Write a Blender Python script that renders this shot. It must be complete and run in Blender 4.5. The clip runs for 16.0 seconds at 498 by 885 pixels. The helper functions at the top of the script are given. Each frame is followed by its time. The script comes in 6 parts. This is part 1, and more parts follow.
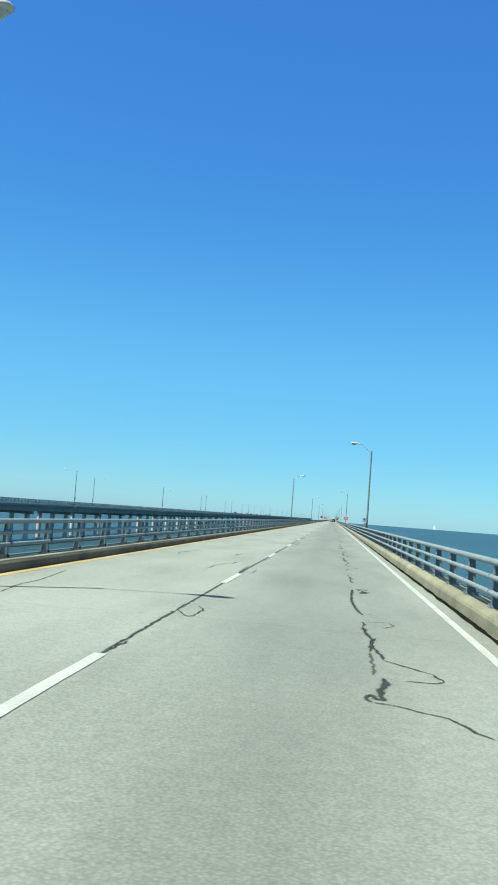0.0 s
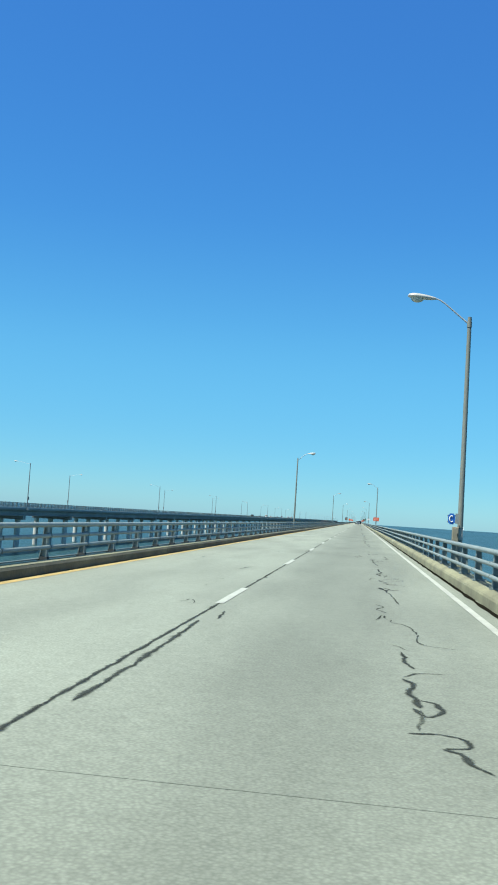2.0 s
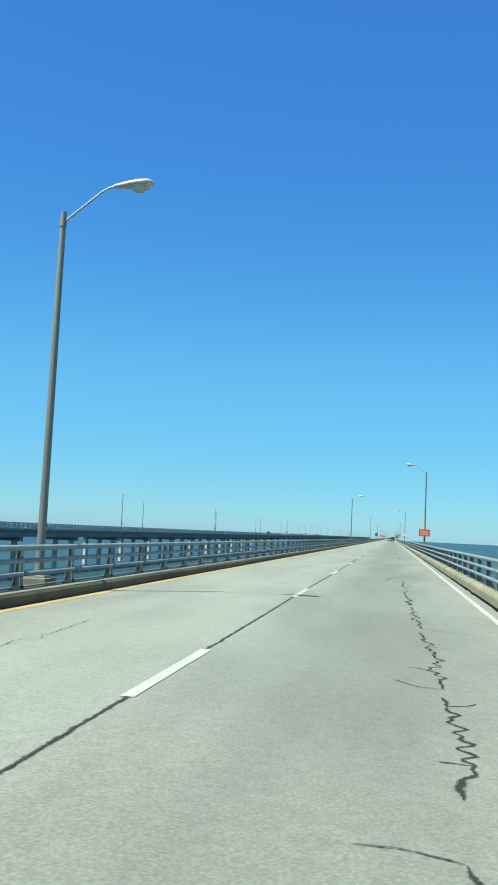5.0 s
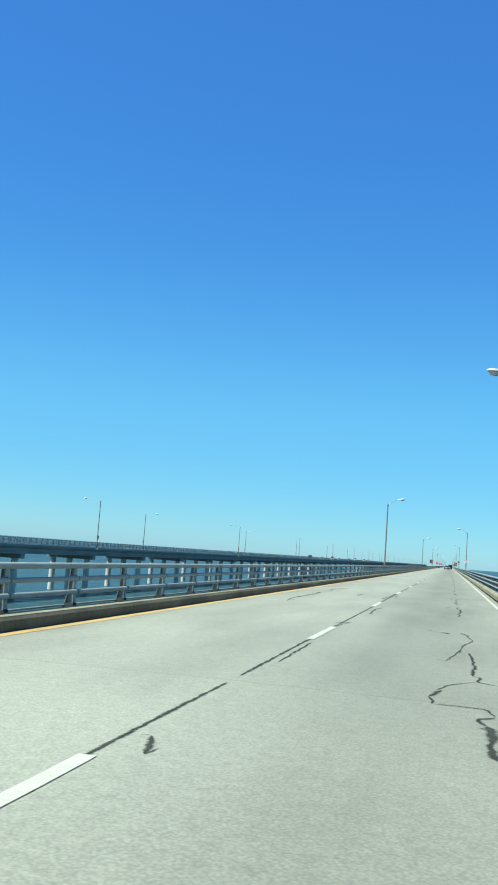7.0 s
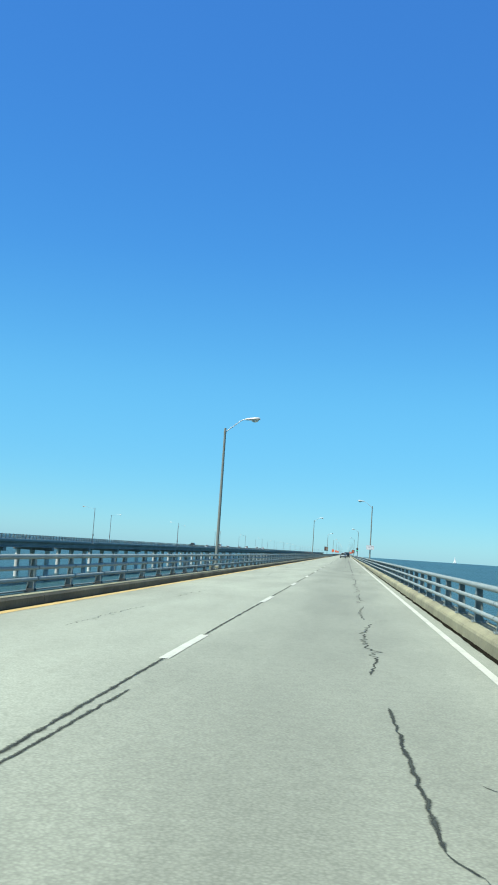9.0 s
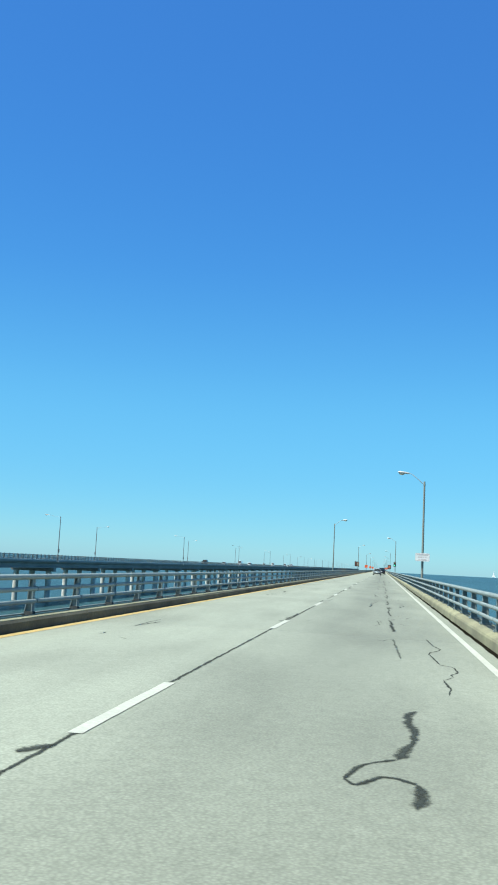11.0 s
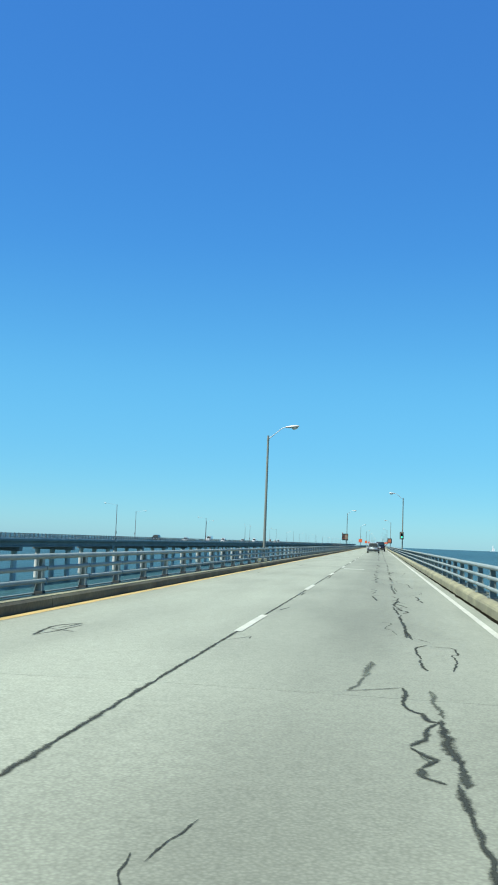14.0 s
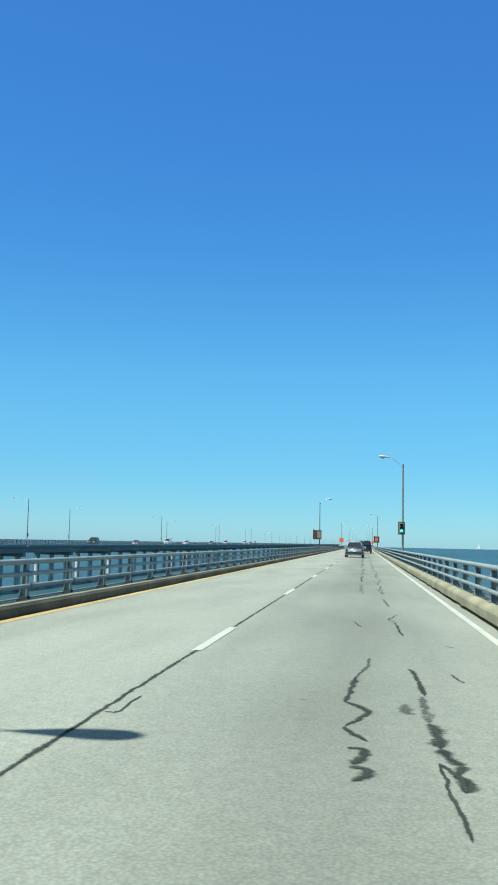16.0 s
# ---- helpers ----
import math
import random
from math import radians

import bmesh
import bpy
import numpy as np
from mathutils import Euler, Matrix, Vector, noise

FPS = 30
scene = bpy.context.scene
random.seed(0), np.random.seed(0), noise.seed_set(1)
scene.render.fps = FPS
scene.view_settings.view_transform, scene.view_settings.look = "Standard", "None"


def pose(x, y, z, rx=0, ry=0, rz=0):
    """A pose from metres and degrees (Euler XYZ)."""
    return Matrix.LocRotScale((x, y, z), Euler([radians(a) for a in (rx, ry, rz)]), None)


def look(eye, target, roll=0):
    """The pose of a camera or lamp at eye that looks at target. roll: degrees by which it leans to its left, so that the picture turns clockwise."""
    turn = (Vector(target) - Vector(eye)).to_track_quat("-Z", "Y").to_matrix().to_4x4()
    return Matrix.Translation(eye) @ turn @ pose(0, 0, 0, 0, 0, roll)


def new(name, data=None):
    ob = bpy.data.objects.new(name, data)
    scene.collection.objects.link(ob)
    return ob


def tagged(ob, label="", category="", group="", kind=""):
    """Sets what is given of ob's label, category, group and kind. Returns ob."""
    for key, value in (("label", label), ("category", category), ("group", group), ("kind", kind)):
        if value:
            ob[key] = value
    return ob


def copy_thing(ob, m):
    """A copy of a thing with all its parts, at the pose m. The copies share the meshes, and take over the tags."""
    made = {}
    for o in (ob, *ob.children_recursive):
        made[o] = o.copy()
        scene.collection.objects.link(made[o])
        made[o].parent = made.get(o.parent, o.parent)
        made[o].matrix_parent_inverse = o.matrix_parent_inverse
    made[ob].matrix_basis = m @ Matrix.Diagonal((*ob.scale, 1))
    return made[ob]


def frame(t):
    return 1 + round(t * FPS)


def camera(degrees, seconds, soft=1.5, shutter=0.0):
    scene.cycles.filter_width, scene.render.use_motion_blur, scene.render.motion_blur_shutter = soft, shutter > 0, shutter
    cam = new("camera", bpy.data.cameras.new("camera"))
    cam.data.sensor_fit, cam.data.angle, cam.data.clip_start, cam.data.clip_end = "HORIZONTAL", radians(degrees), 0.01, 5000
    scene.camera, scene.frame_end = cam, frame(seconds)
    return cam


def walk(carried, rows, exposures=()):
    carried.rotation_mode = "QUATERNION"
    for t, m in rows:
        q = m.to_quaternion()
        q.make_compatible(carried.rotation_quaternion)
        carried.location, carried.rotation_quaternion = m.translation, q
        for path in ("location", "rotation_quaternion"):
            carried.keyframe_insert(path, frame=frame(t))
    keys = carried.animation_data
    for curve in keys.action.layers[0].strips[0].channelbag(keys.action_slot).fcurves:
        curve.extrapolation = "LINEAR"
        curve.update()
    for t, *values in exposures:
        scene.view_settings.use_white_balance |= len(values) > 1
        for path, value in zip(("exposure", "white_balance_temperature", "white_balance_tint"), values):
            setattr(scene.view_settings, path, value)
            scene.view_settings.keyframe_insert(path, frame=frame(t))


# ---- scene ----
# rows: seconds, x, y, z in metres; pitch, roll, yaw in degrees
PATH = [
    (0.0, 1.906, 19.326, 1.294, 4.294, -4.361, 5.092),
    (0.5, 1.887, 32.096, 1.257, 4.493, -4.482, 5.682),
    (1.0, 1.868, 45.368, 1.278, 4.394, -3.419, 5.766),
    (1.5, 1.861, 58.931, 1.258, 3.883, -3.895, 5.762),
    (2.0, 1.869, 72.204, 1.249, 4.379, -3.624, 6.639),
    (2.5, 1.876, 85.324, 1.282, 4.623, -3.382, 6.751),
    (3.0, 1.844, 98.124, 1.238, 4.664, -3.641, 7.032),
    (3.2, 1.879, 103.351, 1.234, 4.442, -3.334, 7.249),
    (5.3, 1.904, 159.725, 1.270, 5.893, -2.688, 9.143),
    (5.5, 1.880, 165.153, 1.247, 6.627, -2.944, 10.268),
    (6.0, 1.930, 178.041, 1.250, 6.387, -2.535, 14.240),
    (6.5, 2.025, 191.493, 1.246, 7.654, -3.881, 13.532),
    (7.0, 2.035, 204.853, 1.265, 6.563, -4.220, 11.931),
    (7.5, 1.993, 218.057, 1.276, 6.550, -4.397, 10.675),
    (8.0, 1.934, 231.380, 1.273, 6.885, -4.553, 10.294),
    (8.5, 1.929, 244.623, 1.259, 6.21, -3.95, 7.095),
    (8.7, 1.915, 249.912, 1.266, 6.220, -3.904, 5.973),
    (10.8, 2.103, 305.146, 1.264, 7.426, -2.903, 6.518),
    (11.0, 2.112, 310.340, 1.255, 7.264, -2.911, 7.967),
    (11.5, 2.098, 323.622, 1.257, 7.971, -1.523, 8.916),
    (12.0, 2.065, 337.012, 1.253, 4.529, -1.894, 8.343),
    (12.5, 1.958, 350.396, 1.259, 5.398, -3.354, 7.161),
    (13.0, 1.940, 363.280, 1.263, 4.872, -3.786, 7.572),
    (13.5, 1.872, 376.396, 1.215, 6.602, -3.882, 7.408),
    (14.0, 1.898, 389.313, 1.256, 5.866, -2.238, 7.835),
    (14.5, 1.927, 402.242, 1.242, 5.518, -1.208, 7.801),
    (15.0, 1.891, 415.127, 1.248, 5.089, -0.841, 7.874),
    (15.5, 1.887, 427.522, 1.229, 4.752, -1.299, 7.406),
    (16.0, 1.889, 440.274, 1.241, 6.018, -1.211, 6.918),
]
cam = camera(29.50, 16.0, soft=1.9)
walk(cam, [(r[0], pose(r[1], r[2], r[3], 90 + r[4], r[5], r[6])) for r in PATH], [(0.0, 0.84), (1.0, 0.79), (3.2, 0.79), (5.5, 0.83), (7.5, 0.88), (8.6, 0.88), (11.0, 0.88), (12.0, 0.84), (13.0, 0.8), (14.0, 0.82), (15.0, 0.79), (16.0, 0.8)])

# ---- world and sun ----
SUN_WAY = Vector((-0.43, -0.30, 1.0)).normalized()
world = bpy.data.worlds.new("sky")
scene.world = world
world.use_nodes = True
wn = world.node_tree
sky = wn.nodes.new("ShaderNodeTexSky")
sky.sky_type = "NISHITA"
sky.sun_disc = False
sky.sun_elevation = math.asin(SUN_WAY.z)
sky.sun_rotation = math.atan2(SUN_WAY.x, SUN_WAY.y)
sky.altitude = 0
sky.air_density, sky.dust_density, sky.ozone_density = 0.65, 0.3, 10.0
tint = wn.nodes.new("ShaderNodeMix")
tint.data_type, tint.blend_type = "RGBA", "MULTIPLY"
tint.inputs[0].default_value = 1.0
tint.inputs[7].default_value = (0.6, 0.86, 0.56, 1)
vivid = wn.nodes.new("ShaderNodeHueSaturation")
vivid.inputs["Saturation"].default_value = 1.16
wn.links.new(sky.outputs[0], vivid.inputs["Color"])
wn.links.new(vivid.outputs[0], tint.inputs[6])
airlight = wn.nodes.new("ShaderNodeMix")  # even blue of the clear sea air
airlight.data_type, airlight.blend_type = "RGBA", "ADD"
airlight.inputs[0].default_value = 1.0
airlight.inputs[7].default_value = (0.24, 0.71, 2.12, 1)
wn.links.new(tint.outputs[2], airlight.inputs[6])
# sea haze: greyer and dimmer low over the water, deeper blue higher up
direction = wn.nodes.new("ShaderNodeTexCoord")
height = wn.nodes.new("ShaderNodeSeparateXYZ")
haze = wn.nodes.new("ShaderNodeValToRGB")
haze.color_ramp.interpolation = "B_SPLINE"
# the last stop takes blue out near the zenith, so that shade turns greyer
for k, (z, tone) in enumerate(((0.0, (0.66, 0.59, 0.6)), (0.06, (0.7, 0.645, 0.625)), (0.137, (0.96, 0.85, 0.725)), (0.2, (0.9, 0.85, 0.748)), (0.3, (0.65, 0.725, 0.765)), (0.47, (0.565, 0.64, 0.755)), (0.64, (0.565, 0.64, 0.755)), (0.86, (0.62, 0.62, 0.42)))):
    spot = haze.color_ramp.elements[k] if k < 2 else haze.color_ramp.elements.new(z)
    spot.position, spot.color = z, (*tone, 1)
wn.links.new(direction.outputs["Generated"], height.inputs[0])
wn.links.new(height.outputs["Z"], haze.inputs[0])
hazed = wn.nodes.new("ShaderNodeMix")
hazed.data_type, hazed.blend_type = "RGBA", "MULTIPLY"
hazed.inputs[0].default_value = 1.0
wn.links.new(airlight.outputs[2], hazed.inputs[6])
wn.links.new(haze.outputs[0], hazed.inputs[7])
# warm fill added to the unseen sky round the sun, to grey the blue shade
toward = wn.nodes.new("ShaderNodeVectorMath")
toward.operation = "DOT_PRODUCT"
toward.inputs[1].default_value = SUN_WAY
wn.links.new(direction.outputs["Generated"], toward.inputs[0])
spread = wn.nodes.new("ShaderNodeMapRange")
spread.interpolation_type = "SMOOTHSTEP"
spread.inputs["From Min"].default_value, spread.inputs["From Max"].default_value = 0.5, 1.0
wn.links.new(toward.outputs["Value"], spread.inputs["Value"])
warm_fill = wn.nodes.new("ShaderNodeMix")
warm_fill.data_type, warm_fill.blend_type = "RGBA", "ADD"
warm_fill.inputs[7].default_value = (1.2, 0.82, 0.0, 1)
wn.links.new(spread.outputs[0], warm_fill.inputs[0])
wn.links.new(hazed.outputs[2], warm_fill.inputs[6])
wn.links.new(warm_fill.outputs[2], wn.nodes["Background"].inputs[0])
wn.nodes["Background"].inputs[1].default_value = 0.14
sun = new("sun", bpy.data.lights.new("sun", "SUN"))
sun.data.energy, sun.data.angle, sun.data.color = 4.8, radians(0.53), (0.935, 0.93, 0.845)
sun.matrix_world = look((0, 0, 60), Vector((0, 0, 60)) - SUN_WAY)


# ---- materials ----
def material(name, colour, rough=0.6, metal=0.0, grain=(40.0, 0.12), stain=(1.5, 0.12), bump=0.0, spread=0.0, emit=0.0, stretch=(1, 1, 1), stain_colour=None, spec=0.5):
    """A surface with fine grain and broad stains, in metres; spread: how much alike pieces differ."""
    m = bpy.data.materials.new(name)
    m.use_nodes = True
    t = m.node_tree
    b = t.nodes["Principled BSDF"]
    b.inputs["Roughness"].default_value, b.inputs["Metallic"].default_value = rough, metal
    b.inputs["Specular IOR Level"].default_value = spec
    geo = t.nodes.new("ShaderNodeNewGeometry")
    mp = t.nodes.new("ShaderNodeMapping")
    mp.inputs["Scale"].default_value = stretch
    t.links.new(geo.outputs["Position"], mp.inputs["Vector"])

    def noise_at(scale, detail=4.0):
        n = t.nodes.new("ShaderNodeTexNoise")
        n.inputs["Scale"].default_value, n.inputs["Detail"].default_value = scale, detail
        t.links.new(mp.outputs[0], n.inputs["Vector"])
        return n.outputs["Fac"]

    def ramp(fac, lo, hi):
        r = t.nodes.new("ShaderNodeMapRange")
        r.inputs["From Min"].default_value, r.inputs["From Max"].default_value = 0.3, 0.7
        r.inputs["To Min"].default_value, r.inputs["To Max"].default_value = lo, hi
        t.links.new(fac, r.inputs["Value"])
        return r.outputs[0]

    def times(a, c):
        n = t.nodes.new("ShaderNodeMath")
        n.operation = "MULTIPLY"
        t.links.new(a, n.inputs[0])
        t.links.new(c, n.inputs[1])
        return n.outputs[0]

    g = noise_at(grain[0])
    v = times(ramp(g, 1 - grain[1], 1 + grain[1]), ramp(noise_at(stain[0]), 1 - stain[1], 1 + stain[1]))
    if spread:
        info = t.nodes.new("ShaderNodeObjectInfo")
        r = t.nodes.new("ShaderNodeMapRange")
        r.inputs["To Min"].default_value, r.inputs["To Max"].default_value = 1 - spread, 1 + spread
        t.links.new(info.outputs["Random"], r.inputs["Value"])
        v = times(v, r.outputs[0])
    scale = t.nodes.new("ShaderNodeVectorMath")
    scale.operation = "SCALE"
    if stain_colour:
        mix = t.nodes.new("ShaderNodeMix")
        mix.data_type = "RGBA"
        mix.inputs[6].default_value, mix.inputs[7].default_value = (*colour, 1), (*stain_colour, 1)
        t.links.new(ramp(noise_at(stain[0] * 0.6, 6.0), -0.2, 1.0), mix.inputs[0])
        t.links.new(mix.outputs[2], scale.inputs[0])
    else:
        scale.inputs[0].default_value = colour
    t.links.new(v, scale.inputs["Scale"])
    t.links.new(scale.outputs[0], b.inputs["Base Color"])
    if bump:
        bp = t.nodes.new("ShaderNodeBump")
        bp.inputs["Strength"].default_value, bp.inputs["Distance"].default_value = bump, 0.01
        t.links.new(g, bp.inputs["Height"])
        t.links.new(bp.outputs[0], b.inputs["Normal"])
    if emit:
        b.inputs["Emission Color"].default_value, b.inputs["Emission Strength"].default_value = (*colour, 1), emit
    return m


def road_material():
    """Worn light concrete overlay: speckled stone, soft lanes of wear, patches."""
    m = material("road_surface", (0.265, 0.296, 0.24), 0.8, grain=(48.0, 0.1), stain=(0.22, 0.06), bump=0.12, spread=0.035, spec=0.3)
    t = m.node_tree
    b = t.nodes["Principled BSDF"]
    old = b.inputs["Base Color"].links[0].from_socket
    geo = next(n for n in t.nodes if n.type == "NEW_GEOMETRY")
    sep = t.nodes.new("ShaderNodeSeparateXYZ")
    t.links.new(geo.outputs["Position"], sep.inputs[0])
    # coarse speckle of exposed stone
    sp = t.nodes.new("ShaderNodeTexVoronoi")
    sp.inputs["Scale"].default_value = 42.0
    t.links.new(geo.outputs["Position"], sp.inputs["Vector"])
    r1 = t.nodes.new("ShaderNodeMapRange")
    r1.inputs["From Min"].default_value, r1.inputs["From Max"].default_value = 0.1, 0.75
    r1.inputs["To Min"].default_value, r1.inputs["To Max"].default_value = 1.12, 0.84
    t.links.new(sp.outputs["Distance"], r1.inputs["Value"])
    # lane wear across the road: oil between the wheel tracks of the slow lane
    curve = t.nodes.new("ShaderNodeFloatCurve")
    c = curve.mapping.curves[0]
    for k, (px, py) in enumerate(((0.0, 0.88), (0.25, 0.905), (0.46, 0.905), (0.53, 0.81), (0.6, 0.74), (0.66, 0.67), (0.73, 0.68), (0.8, 0.73), (0.9, 0.81), (1.0, 0.86))):
        if k < 2:
            c.points[k].location = (px, py)
        else:
            c.points.new(px, py)
    curve.mapping.update()
    rx = t.nodes.new("ShaderNodeMapRange")
    rx.inputs["From Min"].default_value, rx.inputs["From Max"].default_value = -4.2, 4.2
    wob = t.nodes.new("ShaderNodeTexNoise")
    wob.inputs["Scale"].default_value = 0.12
    t.links.new(geo.outputs["Position"], wob.inputs["Vector"])
    add = t.nodes.new("ShaderNodeMath")
    add.operation = "MULTIPLY_ADD"
    add.inputs[1].default_value = 0.7
    t.links.new(wob.outputs["Fac"], add.inputs[0])
    sub = t.nodes.new("ShaderNodeMath")
    sub.operation = "SUBTRACT"
    sub.inputs[1].default_value = 0.35
    t.links.new(sep.outputs[0], sub.inputs[0])
    t.links.new(sub.outputs[0], add.inputs[2])
    t.links.new(add.outputs[0], rx.inputs["Value"])
    t.links.new(rx.outputs[0], curve.inputs["Value"])
    mul = t.nodes.new("ShaderNodeMath")
    mul.operation = "MULTIPLY"
    t.links.new(curve.outputs[0], mul.inputs[0])
    t.links.new(r1.outputs[0], mul.inputs[1])
    # oil and tyre smudges, drawn out along the lane
    stretch = t.nodes.new("ShaderNodeMapping")
    stretch.inputs["Scale"].default_value = (0.9, 0.16, 1.0)
    t.links.new(geo.outputs["Position"], stretch.inputs["Vector"])
    blot = t.nodes.new("ShaderNodeTexNoise")
    blot.inputs["Scale"].default_value, blot.inputs["Detail"].default_value = 0.9, 5.0
    t.links.new(stretch.outputs[0], blot.inputs["Vector"])
    rb = t.nodes.new("ShaderNodeMapRange")
    rb.inputs["From Min"].default_value, rb.inputs["From Max"].default_value = 0.42, 0.72
    rb.inputs["To Min"].default_value, rb.inputs["To Max"].default_value = 1.05, 0.84
    t.links.new(blot.outputs["Fac"], rb.inputs["Value"])
    # mottling of worn stone and cement
    mott = t.nodes.new("ShaderNodeTexNoise")
    mott.inputs["Scale"].default_value, mott.inputs["Detail"].default_value, mott.inputs["Roughness"].default_value = 7.0, 6.0, 0.7
    t.links.new(geo.outputs["Position"], mott.inputs["Vector"])
    rm = t.nodes.new("ShaderNodeMapRange")
    rm.inputs["From Min"].default_value, rm.inputs["From Max"].default_value = 0.3, 0.7
    rm.inputs["To Min"].default_value, rm.inputs["To Max"].default_value = 0.9, 1.1
    t.links.new(mott.outputs["Fac"], rm.inputs["Value"])
    mul3 = t.nodes.new("ShaderNodeMath")
    mul3.operation = "MULTIPLY"
    t.links.new(mul.outputs[0], mul3.inputs[0])
    t.links.new(rm.outputs[0], mul3.inputs[1])
    mul2 = t.nodes.new("ShaderNodeMath")
    mul2.operation = "MULTIPLY"
    t.links.new(mul3.outputs[0], mul2.inputs[0])
    t.links.new(rb.outputs[0], mul2.inputs[1])
    sc = t.nodes.new("ShaderNodeVectorMath")
    sc.operation = "SCALE"
    t.links.new(old, sc.inputs[0])
    t.links.new(mul2.outputs[0], sc.inputs["Scale"])
    t.links.new(sc.outputs[0], b.inputs["Base Color"])
    return m


def sea_material():
    m = material("sea_water", (0.027, 0.07, 0.076), 0.35, grain=(0.5, 0.1), stain=(0.004, 0.25), stretch=(1, 0.6, 1), spec=0.25)
    t = m.node_tree
    b = t.nodes["Principled BSDF"]
    b.inputs["IOR"].default_value = 1.33
    geo = next(n for n in t.nodes if n.type == "NEW_GEOMETRY")
    last = None
    for scale, dist in ((0.25, 0.5), (1.3, 0.12), (0.03, 0.8)):
        n = t.nodes.new("ShaderNodeTexNoise")
        n.inputs["Scale"].default_value, n.inputs["Detail"].default_value = scale, 5.0
        t.links.new(geo.outputs["Position"], n.inputs["Vector"])
        bp = t.nodes.new("ShaderNodeBump")
        bp.inputs["Strength"].default_value, bp.inputs["Distance"].default_value = 1.0, dist * 2.2
        t.links.new(n.outputs["Fac"], bp.inputs["Height"])
        if last:
            t.links.new(last, bp.inputs["Normal"])
        last = bp.outputs[0]
    t.links.new(last, b.inputs["Normal"])
    return m


ROAD = road_material()
SEA = sea_material()
def worn_through(m, colour, amount):
    """Let the road's colour show where the sealant has worn away."""
    t = m.node_tree
    b = t.nodes["Principled BSDF"]
    old = b.inputs["Base Color"].links[0].from_socket
    geo = next(n for n in t.nodes if n.type == "NEW_GEOMETRY")
    n = t.nodes.new("ShaderNodeTexNoise")
    n.inputs["Scale"].default_value, n.inputs["Detail"].default_value, n.inputs["Roughness"].default_value = 3.0, 8.0, 0.75
    t.links.new(geo.outputs["Position"], n.inputs["Vector"])
    r = t.nodes.new("ShaderNodeMapRange")
    r.inputs["From Min"].default_value, r.inputs["From Max"].default_value = 0.62 - amount, 0.74 - amount
    t.links.new(n.outputs["Fac"], r.inputs["Value"])
    mix = t.nodes.new("ShaderNodeMix")
    mix.data_type = "RGBA"
    mix.inputs[7].default_value = (*colour, 1)
    t.links.new(r.outputs[0], mix.inputs[0])
    t.links.new(old, mix.inputs[6])
    t.links.new(mix.outputs[2], b.inputs["Base Color"])


def feathered(m, lo=0.08, hi=0.5):
    """Ragged thin edges: the poured ribbon runs out into single patches."""
    t = m.node_tree
    b = t.nodes["Principled BSDF"]
    geo = next(n for n in t.nodes if n.type == "NEW_GEOMETRY")
    core = t.nodes.new("ShaderNodeAttribute")
    core.attribute_name = "core"
    n = t.nodes.new("ShaderNodeTexNoise")
    n.inputs["Scale"].default_value, n.inputs["Detail"].default_value, n.inputs["Roughness"].default_value = 26.0, 5.0, 0.7
    t.links.new(geo.outputs["Position"], n.inputs["Vector"])
    add = t.nodes.new("ShaderNodeMath")
    add.operation = "MULTIPLY_ADD"
    add.inputs[1].default_value, add.inputs[2].default_value = 1.8, -0.9
    t.links.new(n.outputs["Fac"], add.inputs[0])
    tot = t.nodes.new("ShaderNodeMath")
    t.links.new(add.outputs[0], tot.inputs[0])
    t.links.new(core.outputs["Fac"], tot.inputs[1])
    r = t.nodes.new("ShaderNodeMapRange")
    r.inputs["From Min"].default_value, r.inputs["From Max"].default_value = lo, hi
    t.links.new(tot.outputs[0], r.inputs["Value"])
    t.links.new(r.outputs[0], b.inputs["Alpha"])


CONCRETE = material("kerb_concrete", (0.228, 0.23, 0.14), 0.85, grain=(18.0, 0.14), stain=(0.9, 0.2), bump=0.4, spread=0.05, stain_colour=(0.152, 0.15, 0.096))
# left kerb: the shade on its face is put into this darker colour
SHADED_KERB = material("shaded_kerb_concrete", (0.115, 0.11, 0.07), 0.9, grain=(18.0, 0.18), stain=(0.7, 0.3), bump=0.4, spread=0.06, stain_colour=(0.06, 0.056, 0.04))
PIER = material("pier_concrete", (0.54, 0.55, 0.5), 0.85, grain=(6.0, 0.1), stain=(0.35, 0.2), bump=0.2, stain_colour=(0.42, 0.43, 0.39))
FASCIA = material("fascia_concrete", (0.24, 0.235, 0.215), 0.85, grain=(4.0, 0.1), stain=(0.2, 0.15))
WHITE = material("white_road_paint", (0.385, 0.405, 0.345), 0.6, grain=(22.0, 0.12), stain=(1.2, 0.12), bump=0.2)
FAINT = material("rubbed_white_paint", (0.315, 0.34, 0.29), 0.7, grain=(22.0, 0.14), stain=(1.5, 0.15), bump=0.1)
YELLOW = material("yellow_road_paint", (0.42, 0.31, 0.115), 0.6, grain=(22.0, 0.12), stain=(1.0, 0.15), bump=0.2)
TAR = material("tar_sealant", (0.028, 0.034, 0.029), 0.9, spec=0.2, grain=(40.0, 0.25), stain=(1.2, 0.3))
TARFADE = material("worn_tar_sealant", (0.062, 0.073, 0.06), 0.9, spec=0.2, grain=(40.0, 0.25), stain=(1.2, 0.3))
SEALANT = material("joint_sealant", (0.1, 0.105, 0.085), 0.9, spec=0.2, grain=(40.0, 0.25), stain=(1.2, 0.3))
worn_through(TAR, (0.075, 0.087, 0.07), 0.0)
worn_through(TARFADE, (0.14, 0.168, 0.136), 0.1)
feathered(TAR, 0.12, 0.9)
feathered(TARFADE, 0.2, 1.1)
